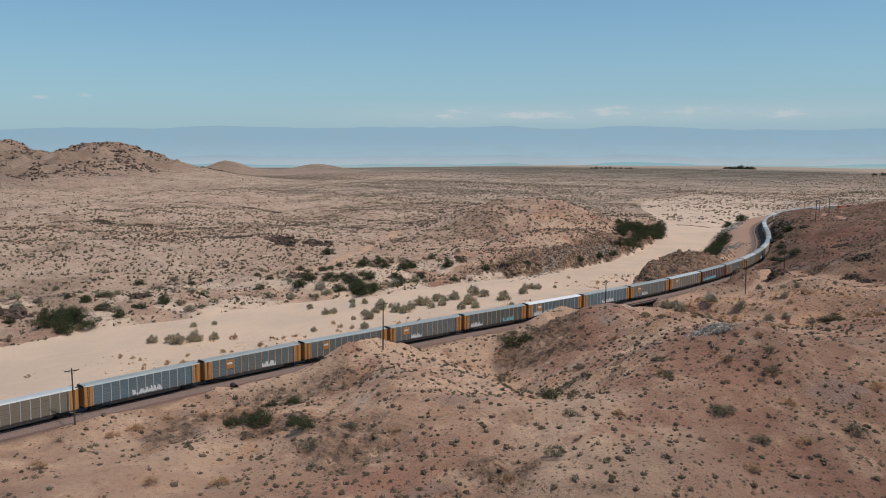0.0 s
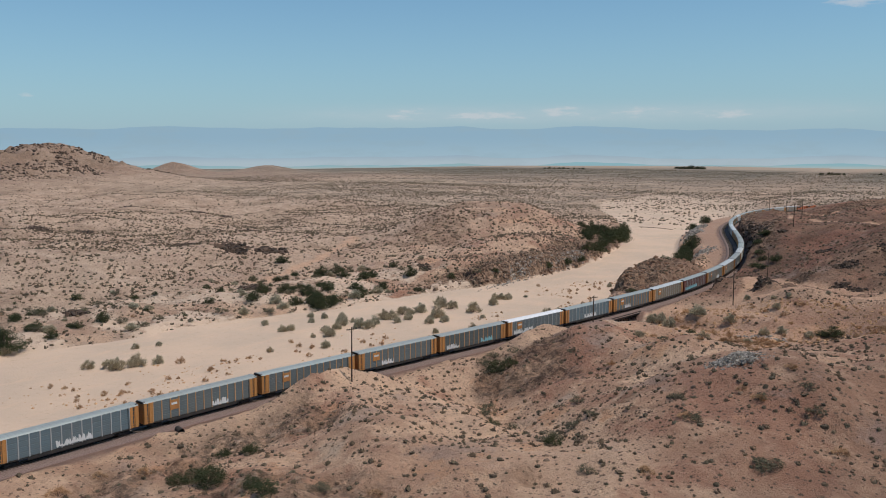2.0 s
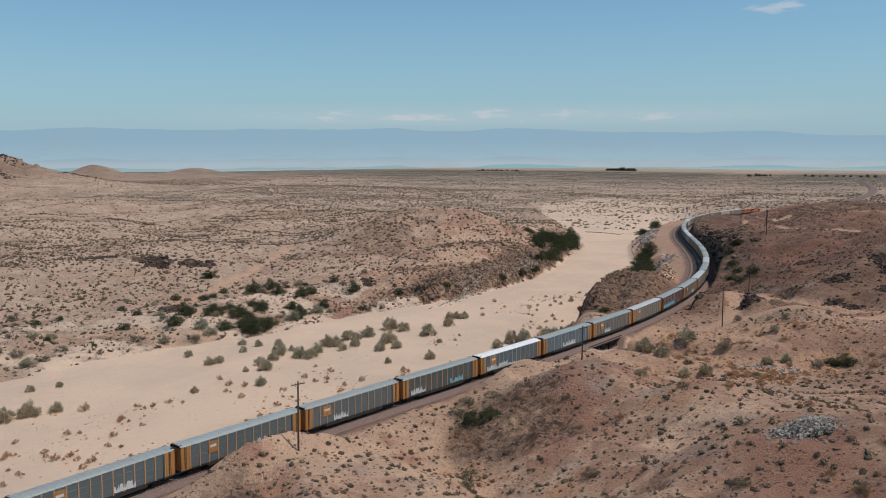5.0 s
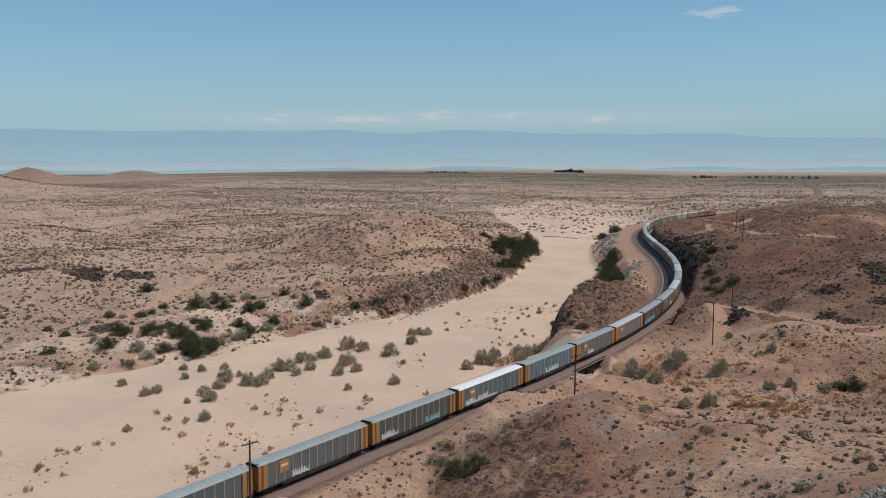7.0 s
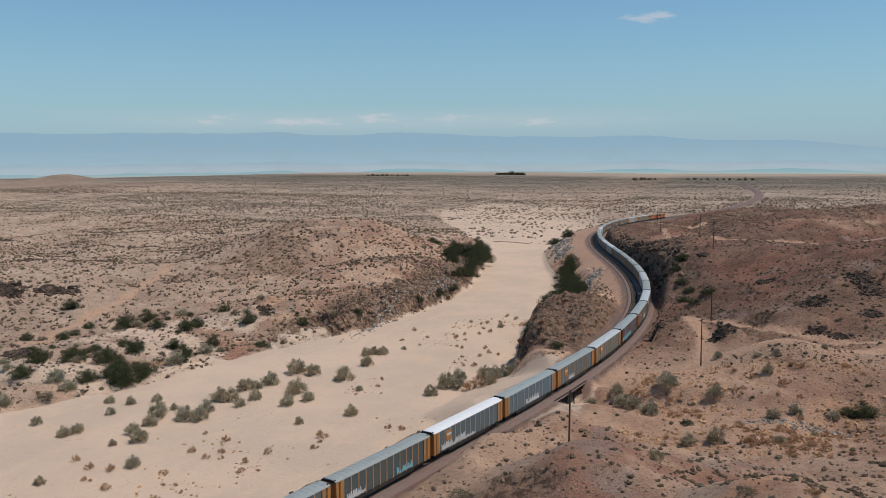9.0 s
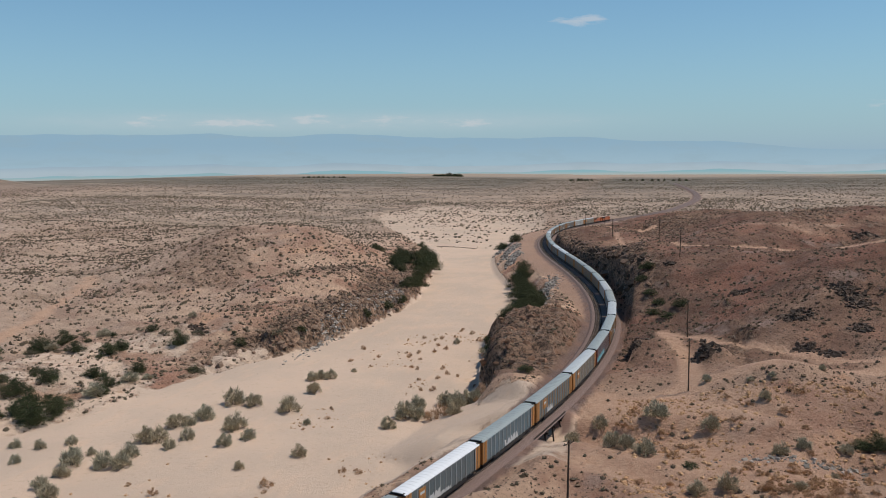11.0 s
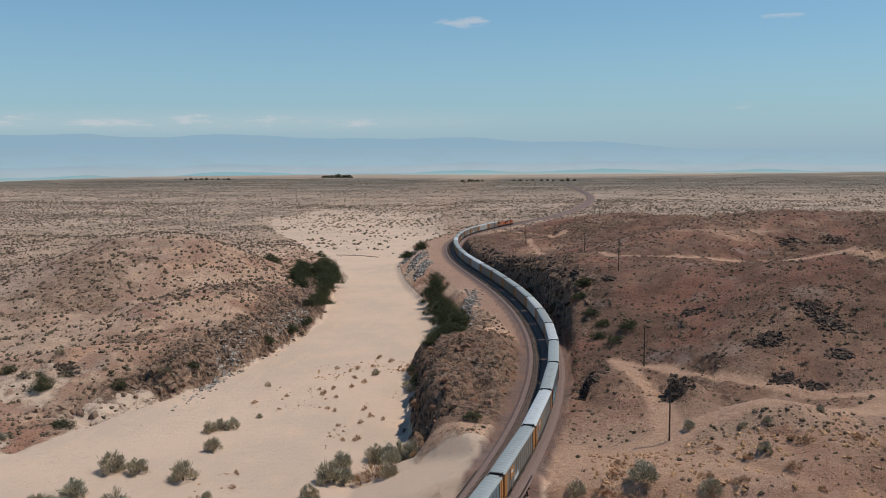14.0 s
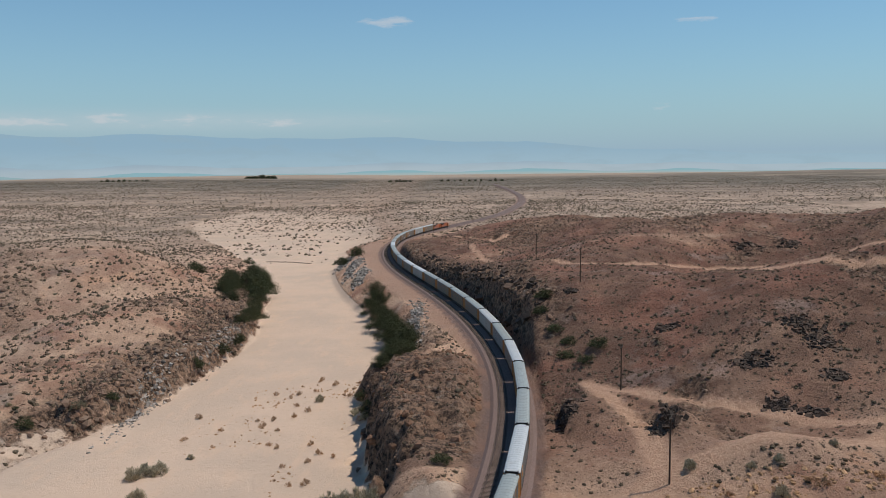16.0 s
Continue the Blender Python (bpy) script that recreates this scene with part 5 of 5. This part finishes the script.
FORE = [(-18.4, -194.7, 5.0), (-24.2, -192.5, 4.2), (-0.5, -202.0, 3.8), (-6.0, -198.7, 3.0), (-7.7, -101.1, 4.8), (-10.7, -102.3, 4.8), (2.6, -131.5, 2.8), (28.6, -161.2, 3.0), (-26.5, -194.9, 3.2), (-30.0, -179.9, 2.6), (-23.3, -179.9, 3.0)]
SLOPE_OLIVE = [(-4.2, -120.8, 4.4), (22.1, -131.7, 3.2), (52.3, -161.7, 2.8), (64.2, -170.5, 4.0), (41.4, -179.7, 2.6), (26.6, -157.9, 4.2), (67.1, -146.5, 2.4), (72.4, -176.0, 2.8), (84.9, -163.6, 3.4), (46.3, -195.8, 3.4),
               (5.4, -207.5, 3.6), (4.8, -195.3, 3.0), (-24.5, -177.8, 3.2), (-16.4, -98.6, 3.6), (31.9, -150.2, 2.2), (46.5, -148.5, 2.6), (60.8, -150.5, 2.4), (69.1, -152.8, 3.0), (65.3, -169.2, 3.2), (-2.5, -125.8, 3.0),
               (6.9, -130.1, 2.8), (-13.8, -99.7, 4.0), (-11.9, -89.5, 3.4), (-17.5, -90.7, 3.6), (7.4, -97.0, 2.2), (44.8, -129.7, 2.4), (31.5, -101.2, 2.4), (-12, -205, 2.6), (29, -153, 3.2)]
SLOPE_BROWN = [(60.4, -150.8, 2.4), (78.4, -172.0, 2.8), (85.6, -143.8, 3.0), (73.4, -185.3, 2.6), (49.9, -178.2, 2.2), (43.2, -205.7, 2.4), (13.9, -193.8, 2.4), (-40.2, -199.3, 2.4), (-31.9, -196.8, 2.8), (-38.0, -209.3, 3.4),
               (-37.6, -214.7, 2.4), (-33.0, -232.6, 2.8), (1.6, -223.8, 3.2), (-7.1, -230.3, 2.6), (20.6, -105.5, 2.2), (51.0, -160.8, 2.6), (57.0, -147.3, 2.0), (63.8, -140.5, 2.2), (73.5, -159.8, 2.6), (53.1, -112.0, 2.6),
               (39.5, -101.1, 2.2), (24.1, -12.1, 2.6), (41.2, 8.2, 2.4), (32.9, -4.8, 2.2), (11.8, -4.0, 2.4)]
for group, kind, rows_, tall in (("bushes on the stony slopes", "olive", SLOPE_OLIVE, 0.65), ("dry bushes on the stony slopes", "dry", SLOPE_BROWN, 0.7), ("shrubs in the wash", "sage", WASH_A, 1.0), ("shrubs in the wash", "sage", WASH_B, 1.0), ("dry shrubs in the wash", "dry", WASH_DRY, 1.25),
                                 ("green bushes by the wash", "green", BANK_GREEN, 0.85), ("green bushes by the wash", "green", NOSE_GREEN, 0.8), ("green bushes by the railway", "green", CUT_GREEN, 0.9),
                                 ("shrubs by the gully", "sage", RIGHT_SAGE, 0.9), ("bushes in the hollow", "green", FORE, 0.7)):
    for x, y, w in rows_:
        plant(kind, x, y, w * (0.8 if rows_ is RIGHT_SAGE else 1.0), group, tall * (0.62 if rows_ is CUT_GREEN and x > -20 else 1.0))


# dry shrubs and grass by the gully and the green hollows
rnd = random.Random(17)
for k in range(46):
    x, y = rnd.uniform(8, 78), rnd.uniform(-48, 12)
    plant("dry", x, y, rnd.uniform(1.2, 3.0), "dry shrubs by the gully", 0.8)
for k in range(44):
    plant("dry", rnd.gauss(41, 6), rnd.gauss(-45, 3.5), rnd.uniform(0.9, 2.2), "dry shrubs by the gully", 0.8)
for k in range(130):
    y = rnd.uniform(-150, 105)
    x = float(np.interp(y, WASH_Y, WASH_L)) - rnd.uniform(2, 95)
    plant(rnd.choice(("green", "green", "sage", "olive", "olive")), x, y, rnd.uniform(1.5, 5.0), "bushes on the sandy flats", 0.75)


# ---- countless small plants and stones ----
def scatter(n_, x0, x1, y0, y1, seed, keep):
    """Random places on the ground where keep(sand, bed, road, rock, d, x, y) gives the chance."""
    rng = np.random.RandomState(seed)
    x, y = rng.uniform(x0, x1, n_), rng.uniform(y0, y1, n_)
    z, sand, bed, road, rock = sample(x, y, "z", "sand", "bed", "road", "rock")
    d = beside_track(x, y)[0]
    ok = rng.uniform(0, 1, n_) < keep(sand, bed, road, rock, d, x, y)
    return x[ok], y[ok], z[ok]


def tuft_stuff(name, x, y, z, lo, hi, tris, seed, label, mat=None):
    """Low scrub as one object: each plant an uneven dome of twigs with leaf triangles round it."""
    rng = np.random.RandomState(seed)
    n_ = len(x)
    size = lo + (hi - lo) * rng.uniform(0, 1, n_) ** 1.8
    base = np.stack([x, y, z], 1)[:, None, :]
    ang = np.arange(5) * 2 * np.pi / 5
    dome = np.concatenate([np.stack([0.38 * np.cos(ang), 0.38 * np.sin(ang), 0 * ang - 0.06], 1), np.stack([0.33 * np.cos(ang + 0.6), 0.33 * np.sin(ang + 0.6), 0 * ang + 0.2], 1), [[0, 0, 0.36]]])
    dome_f = np.array([(i, (i + 1) % 5, 5 + i) for i in range(5)] + [((i + 1) % 5, 5 + (i + 1) % 5, 5 + i) for i in range(5)] + [(5 + i, 5 + (i + 1) % 5, 10) for i in range(5)])
    turn = rng.uniform(0, 6.28, n_)[:, None]
    dv = dome[None] * rng.uniform(0.6, 1.25, (n_, 11, 1)) * rng.uniform(0.75, 1.25, (n_, 1, 3))
    dv = np.stack([dv[..., 0] * np.cos(turn) - dv[..., 1] * np.sin(turn), dv[..., 0] * np.sin(turn) + dv[..., 1] * np.cos(turn), dv[..., 2]], -1)
    dv = base + dv * size[:, None, None]
    df = dome_f[None] + (np.arange(n_) * 11)[:, None, None]
    off = rng.normal(0, 1, (n_, tris, 3))
    off /= np.linalg.norm(off, axis=2, keepdims=True)
    off[..., 2] = np.abs(off[..., 2])
    p = base + off * np.array([1, 1, 0.85]) * (size[:, None] * rng.uniform(0.24, 0.46, (n_, tris)))[..., None]
    leaf = (0.3 if tris < 12 else 0.15) * size[:, None, None]
    u = rng.normal(0, 0.5, (n_, tris, 3)) * leaf
    v = (0.7 * off + np.array([0, 0, 0.3]) + rng.normal(0, 0.4, (n_, tris, 3))) * leaf
    lv = np.stack([p - u * 0.6, p + u * 0.6, p + v], 2).reshape(-1, 3)
    row = np.stack([rng.uniform(0, 1, n_), rng.uniform(0, 1, n_), 0 * size, 0 * size + 1], 1)
    tint = np.concatenate([np.repeat(row, 11, axis=0), np.repeat(row, tris * 3, axis=0)])
    faces = np.concatenate([df.reshape(-1, 3), 11 * n_ + np.arange(len(lv)).reshape(-1, 3)])
    me = raw_mesh(name, np.concatenate([dv.reshape(-1, 3), lv]), faces, mat or scrub_mat, tint)
    return tagged(new(name, me), label, "scrub", kind="stuff")


def slopes(sand, bed, road, rock, d, x, y):
    patch = smooth(-0.3, 0.25, fbm(x, y, 40, 3, 3) + 0.1)
    return (1 - smooth(0.05, 0.4, sand)) * (1 - bed) * (1 - road) * (0.35 + 0.65 * patch) * (np.abs(d + 2.4) > 8)


def on_sand(sand, bed, road, rock, d, x, y):
    band = smooth(40, 8, np.abs(x - np.interp(y, [-220, -130, -60, 0, 60, 130], [-120, -105, -85, -66, -52, -56])))
    return smooth(0.5, 0.9, sand) * band * (1 - bed) * smooth(0.0, 0.25, fbm(x, y, 18, 3, 2)) * (d < -14)


def far_plain(sand, bed, road, rock, d, x, y):
    fan = smooth(0.35, 0.8, sand) * smooth(1050, 650, y)
    belts = 0.25 + 0.75 * smooth(-0.22, 0.12, fbm(x, y * 2.2, 150, 4, 1))
    return belts * (np.abs(d + 2.4) > 9) * (1 - 0.9 * fan) * (0.25 + 0.75 * smooth(520, 640, y + 60 * fbm(x, y, 40, 3, 2)))


tuft_stuff("scrub", *scatter(16500, -90, 130, -264, 90, 1, slopes), 0.35, 1.5, 40, 2, "low dry brown scrub dotted over the stony slopes")
tuft_stuff("scrub", *scatter(19000, -20, 260, 60, 480, 3, slopes), 0.45, 1.8, 14, 4, "low dark scrub on the hill beside the railway")
tuft_stuff("scrub", *scatter(44000, -560, -90, -200, 620, 5, slopes), 0.7, 2.6, 6, 6, "scattered low scrub on the pinkish hills across the wash")
tuft_stuff("scrub", *scatter(11000, -200, -15, -225, 140, 7, on_sand), 0.25, 1.15, 22, 8, "tiny tan tufts scattered on the sandy wash", tan_tuft)
tuft_stuff("scrub", *scatter(3200, 8, 95, -52, 14, 73, lambda s, b, r, k, d, x, y: (0.15 + smooth(0.0, 0.3, fbm(x, y, 14, 3, 4) + 0.08)) * (d > 10)), 0.4, 1.5, 16, 74, "ochre and brown brush on the flat beside the gully", tan_tuft)
tuft_stuff("scrub", *scatter(1500, -330, -60, 470, 1000, 77, lambda s, b, r, k, d, x, y: smooth(0.4, 0.8, s) * smooth(0.0, 0.3, fbm(x, y, 45, 3, 1) + 0.15) * (0.2 + 0.8 * smooth(480, 620, y)) * (d < -14)), 1.2, 4.6, 30, 78, "rounded tan and olive bushes on the sandy fan of the wash", hazed_scrub)
tuft_stuff("scrub", *scatter(5200, -300, -105, -160, 115, 75, lambda s, b, r, k, d, x, y: smooth(0.2, 0.45, s) * smooth(0.75, 0.6, s)), 0.5, 1.9, 8, 76, "brown brush on the pale flats by the wash")
sx_, sy_, _ = scatter(2600, -200, -20, -225, 150, 71, on_sand)
for k in range(min(len(sx_), 125)):
    plant("dry", sx_[k], sy_[k], rnd.uniform(0.8, 2.0), "small dry shrubs on the sand", rnd.uniform(0.9, 1.35))
tuft_stuff("scrub", *scatter(38000, -950, 520, 520, 1250, 9, far_plain), 0.9, 3.4, 4, 10, "scattered desert shrubs on the plain", hazed_scrub)
tuft_stuff("scrub", *scatter(46000, -1500, 1300, 1150, 3000, 11, far_plain), 1.3, 4.6, 1, 12, "desert shrubs fading into the far plain", hazed_scrub)
tuft_stuff("scrub", *scatter(26000, -1700, -540, 0, 1300, 13, slopes), 0.9, 3.0, 3, 14, "scrub on the distant rocky hills")


def rock_stuff(name, x, y, z, lo, hi, seed, mat, label, power=3.0, kind="stuff"):
    """Loose stones as one object: rough lumps with flat sides."""
    rng = np.random.RandomState(seed)
    bm = bmesh.new()
    if mat in (dark_rock, pale_rock):
        bmesh.ops.create_cube(bm, size=1.5)
        bmesh.ops.triangulate(bm, faces=bm.faces)
    else:
        bmesh.ops.create_icosphere(bm, subdivisions=1, radius=1)
    bv_ = np.array([v.co[:] for v in bm.verts])
    bf_ = np.array([[v.index for v in f.verts] for f in bm.faces])
    bm.free()
    n_ = len(x)
    size = lo + (hi - lo) * rng.uniform(0, 1, n_) ** power
    v = bv_[None] * rng.uniform(0.65, 1.25, (n_, len(bv_), 1)) * rng.uniform(0.6, 1.2, (n_, 1, 3)) * size[:, None, None]
    for i, j in ((0, 2), (1, 2), (0, 1)):
        a = rng.uniform(0, 6.28, n_)
        ca, sa = np.cos(a)[:, None], np.sin(a)[:, None]
        v[..., i], v[..., j] = v[..., i] * ca - v[..., j] * sa, v[..., i] * sa + v[..., j] * ca
    v = v * np.array([1, 1, 0.8]) + np.stack([x, y, z - 0.05 * size], 1)[:, None]
    f = bf_[None] + (np.arange(n_) * len(bv_))[:, None, None]
    me = raw_mesh(name, v.reshape(-1, 3), f.reshape(-1, 3), mat)
    return tagged(new(name, me), label, "stones", kind=kind)


def rocky(sand, bed, road, rock, d, x, y):
    return (0.12 + 0.88 * np.maximum(rock, smooth(0.1, 0.4, fbm(x, y, 22, 3, 0)))) * (1 - smooth(0.05, 0.3, sand)) * (1 - bed) * (1 - road) * (np.abs(d + 2.4) > 8)


rock_stuff("rubble", *scatter(50000, -90, 120, -264, 150, 21, rocky), 0.1, 0.55, 22, rubble_mat, "loose brown stones strewn over the slopes")
rock_stuff("rubble", *scatter(16000, -260, -90, 40, 350, 23, lambda s, b, r, k, d, x, y: k * (1 - s)), 0.25, 1.7, 24, rubble_mat, "broken dark rocks along the foot of the hill")
rock_stuff("rubble", *scatter(9000, -45, 140, 25, 460, 25, lambda s, b, r, k, d, x, y: k * (1 - s) * (0.15 + 0.85 * ((d > 0) | (y > 140))) * (np.abs(d + 2.4) > 8)), 0.2, 1.2, 26, rubble_mat, "broken rocks on the cut slopes beside the railway")


def blob(cx, cy, rx, ry, n_, seed):
    rng = np.random.RandomState(seed)
    x, y = cx + rx * rng.normal(0, 0.5, n_), cy + ry * rng.normal(0, 0.5, n_)
    return x, y, sample(x, y, "z")[0]


hx_, hy_, hz_ = blob(53.5, -135.5, 4.4, 3.6, 1300, 31)
hz_ = hz_ + 1.6 * np.clip(1 - np.hypot((hx_ - 53.5) / 4.4, (hy_ + 135.5) / 3.6), 0, 1)
rock_stuff("rock_pile", hx_, hy_, hz_, 0.08, 0.34, 32, pale_rock, "heap of pale grey broken stones on the hillside")
rock_stuff("riprap", *[np.concatenate(c) for c in zip(blob(-74, 388, 4, 24, 330, 33), blob(-65, 346, 4, 20, 260, 41), blob(-85, 436, 5, 22, 330, 42))], 0.5, 1.5, 34, pale_rock, "pale grey boulders protecting the railway bank", 1.5)
rock_stuff("riprap", *blob(-28.5, 205, 3.5, 40, 420, 35), 0.3, 1.0, 36, pale_rock, "pale boulders on the bank below the railway bench", 1.5)
rock_stuff("rock_pile", *[np.concatenate(c) for c in zip(blob(-106.5, 118, 3.5, 34, 420, 37), blob(-101.5, 185, 3.0, 34, 420, 43))], 0.15, 0.85, 38, pale_rock, "pale quartz-streaked rocks at the foot of the bluff", 2.0)
rock_stuff("riprap", *blob(46, -20, 14, 2, 160, 39), 0.2, 0.7, 40, pale_rock, "line of grey stones along the gully edge")

# dark rock outcrops: x, y, radius
OUTCROPS = [(11.5, 60, 3.5), (11, 54, 2.5), (31.5, 46, 4.5), (30, 40, 3), (56.8, 67, 4.5), (74, 70.5, 5.5), (73, 57.5, 2.6), (71.5, 77, 3.5), (57, 50, 3), (63, 46.5, 3), (45.5, 101.5, 3.2), (24, 139, 2),
            (116, 243, 6), (136, 243, 5), (-489, 106, 9), (-459, 122, 9), (-389, 225, 7), (-533, 349, 7), (-290, 99, 10), (-273, 114, 10), (-330, 98, 8), (-200, 16, 6), (-559, 335, 8), (-671, 265, 11), (-615, 300, 8),
            (-730, 224, 11), (-225, -125, 6), (-219, -68, 4), (-150, 96, 4)]
for far_off, lo_, hi_, text in ((False, 0.3, 1.15, "dark jagged rock outcrops on the reddish hillside"), (True, 0.6, 2.4, "dark jagged rock outcrops on the far slopes")):
    places = [blob(ox, oy, r, r * 0.8, int(110 + 24 * r), 200 + k) for k, (ox, oy, r) in enumerate(OUTCROPS) if (ox < -190) == far_off]
    rock_stuff("rock_outcrop", *[np.concatenate(c) for c in zip(*places)], lo_ * 0.5, hi_ * 0.85, 300, dark_rock, text, 2.4)
rock_stuff("rubble", *scatter(380, -42, -8, 30, 138, 61, lambda s, b, r, k, d, x, y: k * (1 - s) * (d < -11)), 0.2, 1.7, 62, red_rock, "reddish-brown broken boulders on the rocky knob beside the wash", 2.2)
rock_stuff("rubble", *scatter(3000, -160, -92, 75, 340, 63, lambda s, b, r, k, d, x, y: k * (1 - s)), 0.3, 1.6, 64, rubble_mat, "dark broken boulders on the bluff above the wash", 2.2)

rock_stuff("rubble", *scatter(15000, -1800, -1230, 520, 1050, 65, lambda s, b, r, k, d, x, y: smooth(0.0, 0.3, fbm(x, y, 40, 3, 1) + 0.12)), 0.7, 3.4, 66, dark_rock, "dark crags on the distant rocky range", 2.4)

# Dark rock colour doubles as the shade on the cutting's west face.
rock_stuff("rubble", *scatter(5200, -30, 40, 110, 440, 67, lambda s, b, r, k, d, x, y: smooth(4.2, 6.5, d) * smooth(17, 11, d) * smooth(115, 150, y) * smooth(430, 380, y)), 0.4, 1.9, 68, dark_rock, "jagged dark rock of the railway cutting", 1.8)

# ---- small fixtures ----
culvert = tagged(new("culvert_pipe"), "dark culvert pipe end in the railway embankment", "culvert")
cx, cy = -44.5, -177.0
bm = bmesh.new()
bmesh.ops.create_cone(bm, cap_ends=False, segments=18, radius1=0.62, radius2=0.62, depth=2.4, matrix=Matrix.Rotation(radians(90), 4, "Y"))
bmesh.ops.create_cone(bm, cap_ends=False, segments=18, radius1=0.54, radius2=0.54, depth=2.4, matrix=Matrix.Rotation(radians(90), 4, "Y"))
part("pipe", bm, black_iron, culvert)
# added black disc across the bore, standing in for the shade in the pipe
bm = bmesh.new()
bmesh.ops.create_circle(bm, cap_ends=True, segments=18, radius=0.56, matrix=Matrix.Translation((0.4, 0, 0)) @ Matrix.Rotation(radians(90), 4, "Y"))
part("inside", bm, black_iron, culvert)
culvert.matrix_basis = pose(cx, cy, ground_at(cx, cy) + 0.25, 0, 0, -25)

sill = tagged(new("driftwood_line"), "dark line of drifted debris lying across the sandy wash", "debris", kind="stuff")
bm = bmesh.new()
rnd = random.Random(5)
for k in range(26):
    x, y = -150 + 1.35 * k, 494 - 0.12 * k - 0.018 * k * k
    a = rnd.uniform(-0.5, 0.5)
    z = ground_at(x, y)
    add_rod(bm, (x - 1.2, y - a, z + 0.15), (x + 1.2, y + a, z + 0.35), 0.22, 0.1, 5)
part("debris", bm, twig, sill)


# ---- far groves and sheds on the plain ----
def grove(cx, cy, length, n_, h, seed, label):
    rng = np.random.RandomState(seed)
    for k in range(n_):
        x, y = cx + (k / max(n_ - 1, 1) - 0.5) * length + rng.uniform(-4, 4), cy + rng.uniform(-8, 8)
        w = h * rng.uniform(0.9, 1.5)
        ob = plant("green", x, y, w, "trees of a far grove", rng.uniform(0.7, 1.0))
        tagged(ob, label, "tree")


grove(-775, 3318, 112, 12, 15, 51, "dark green tree in a far grove on the plain")
grove(-180, 2700, 70, 7, 9, 52, "dark tree on the far plain")
grove(60, 2650, 200, 10, 8, 53, "dark tree on the far plain")
grove(-1150, 2850, 160, 9, 9, 54, "dark tree on the far plain")
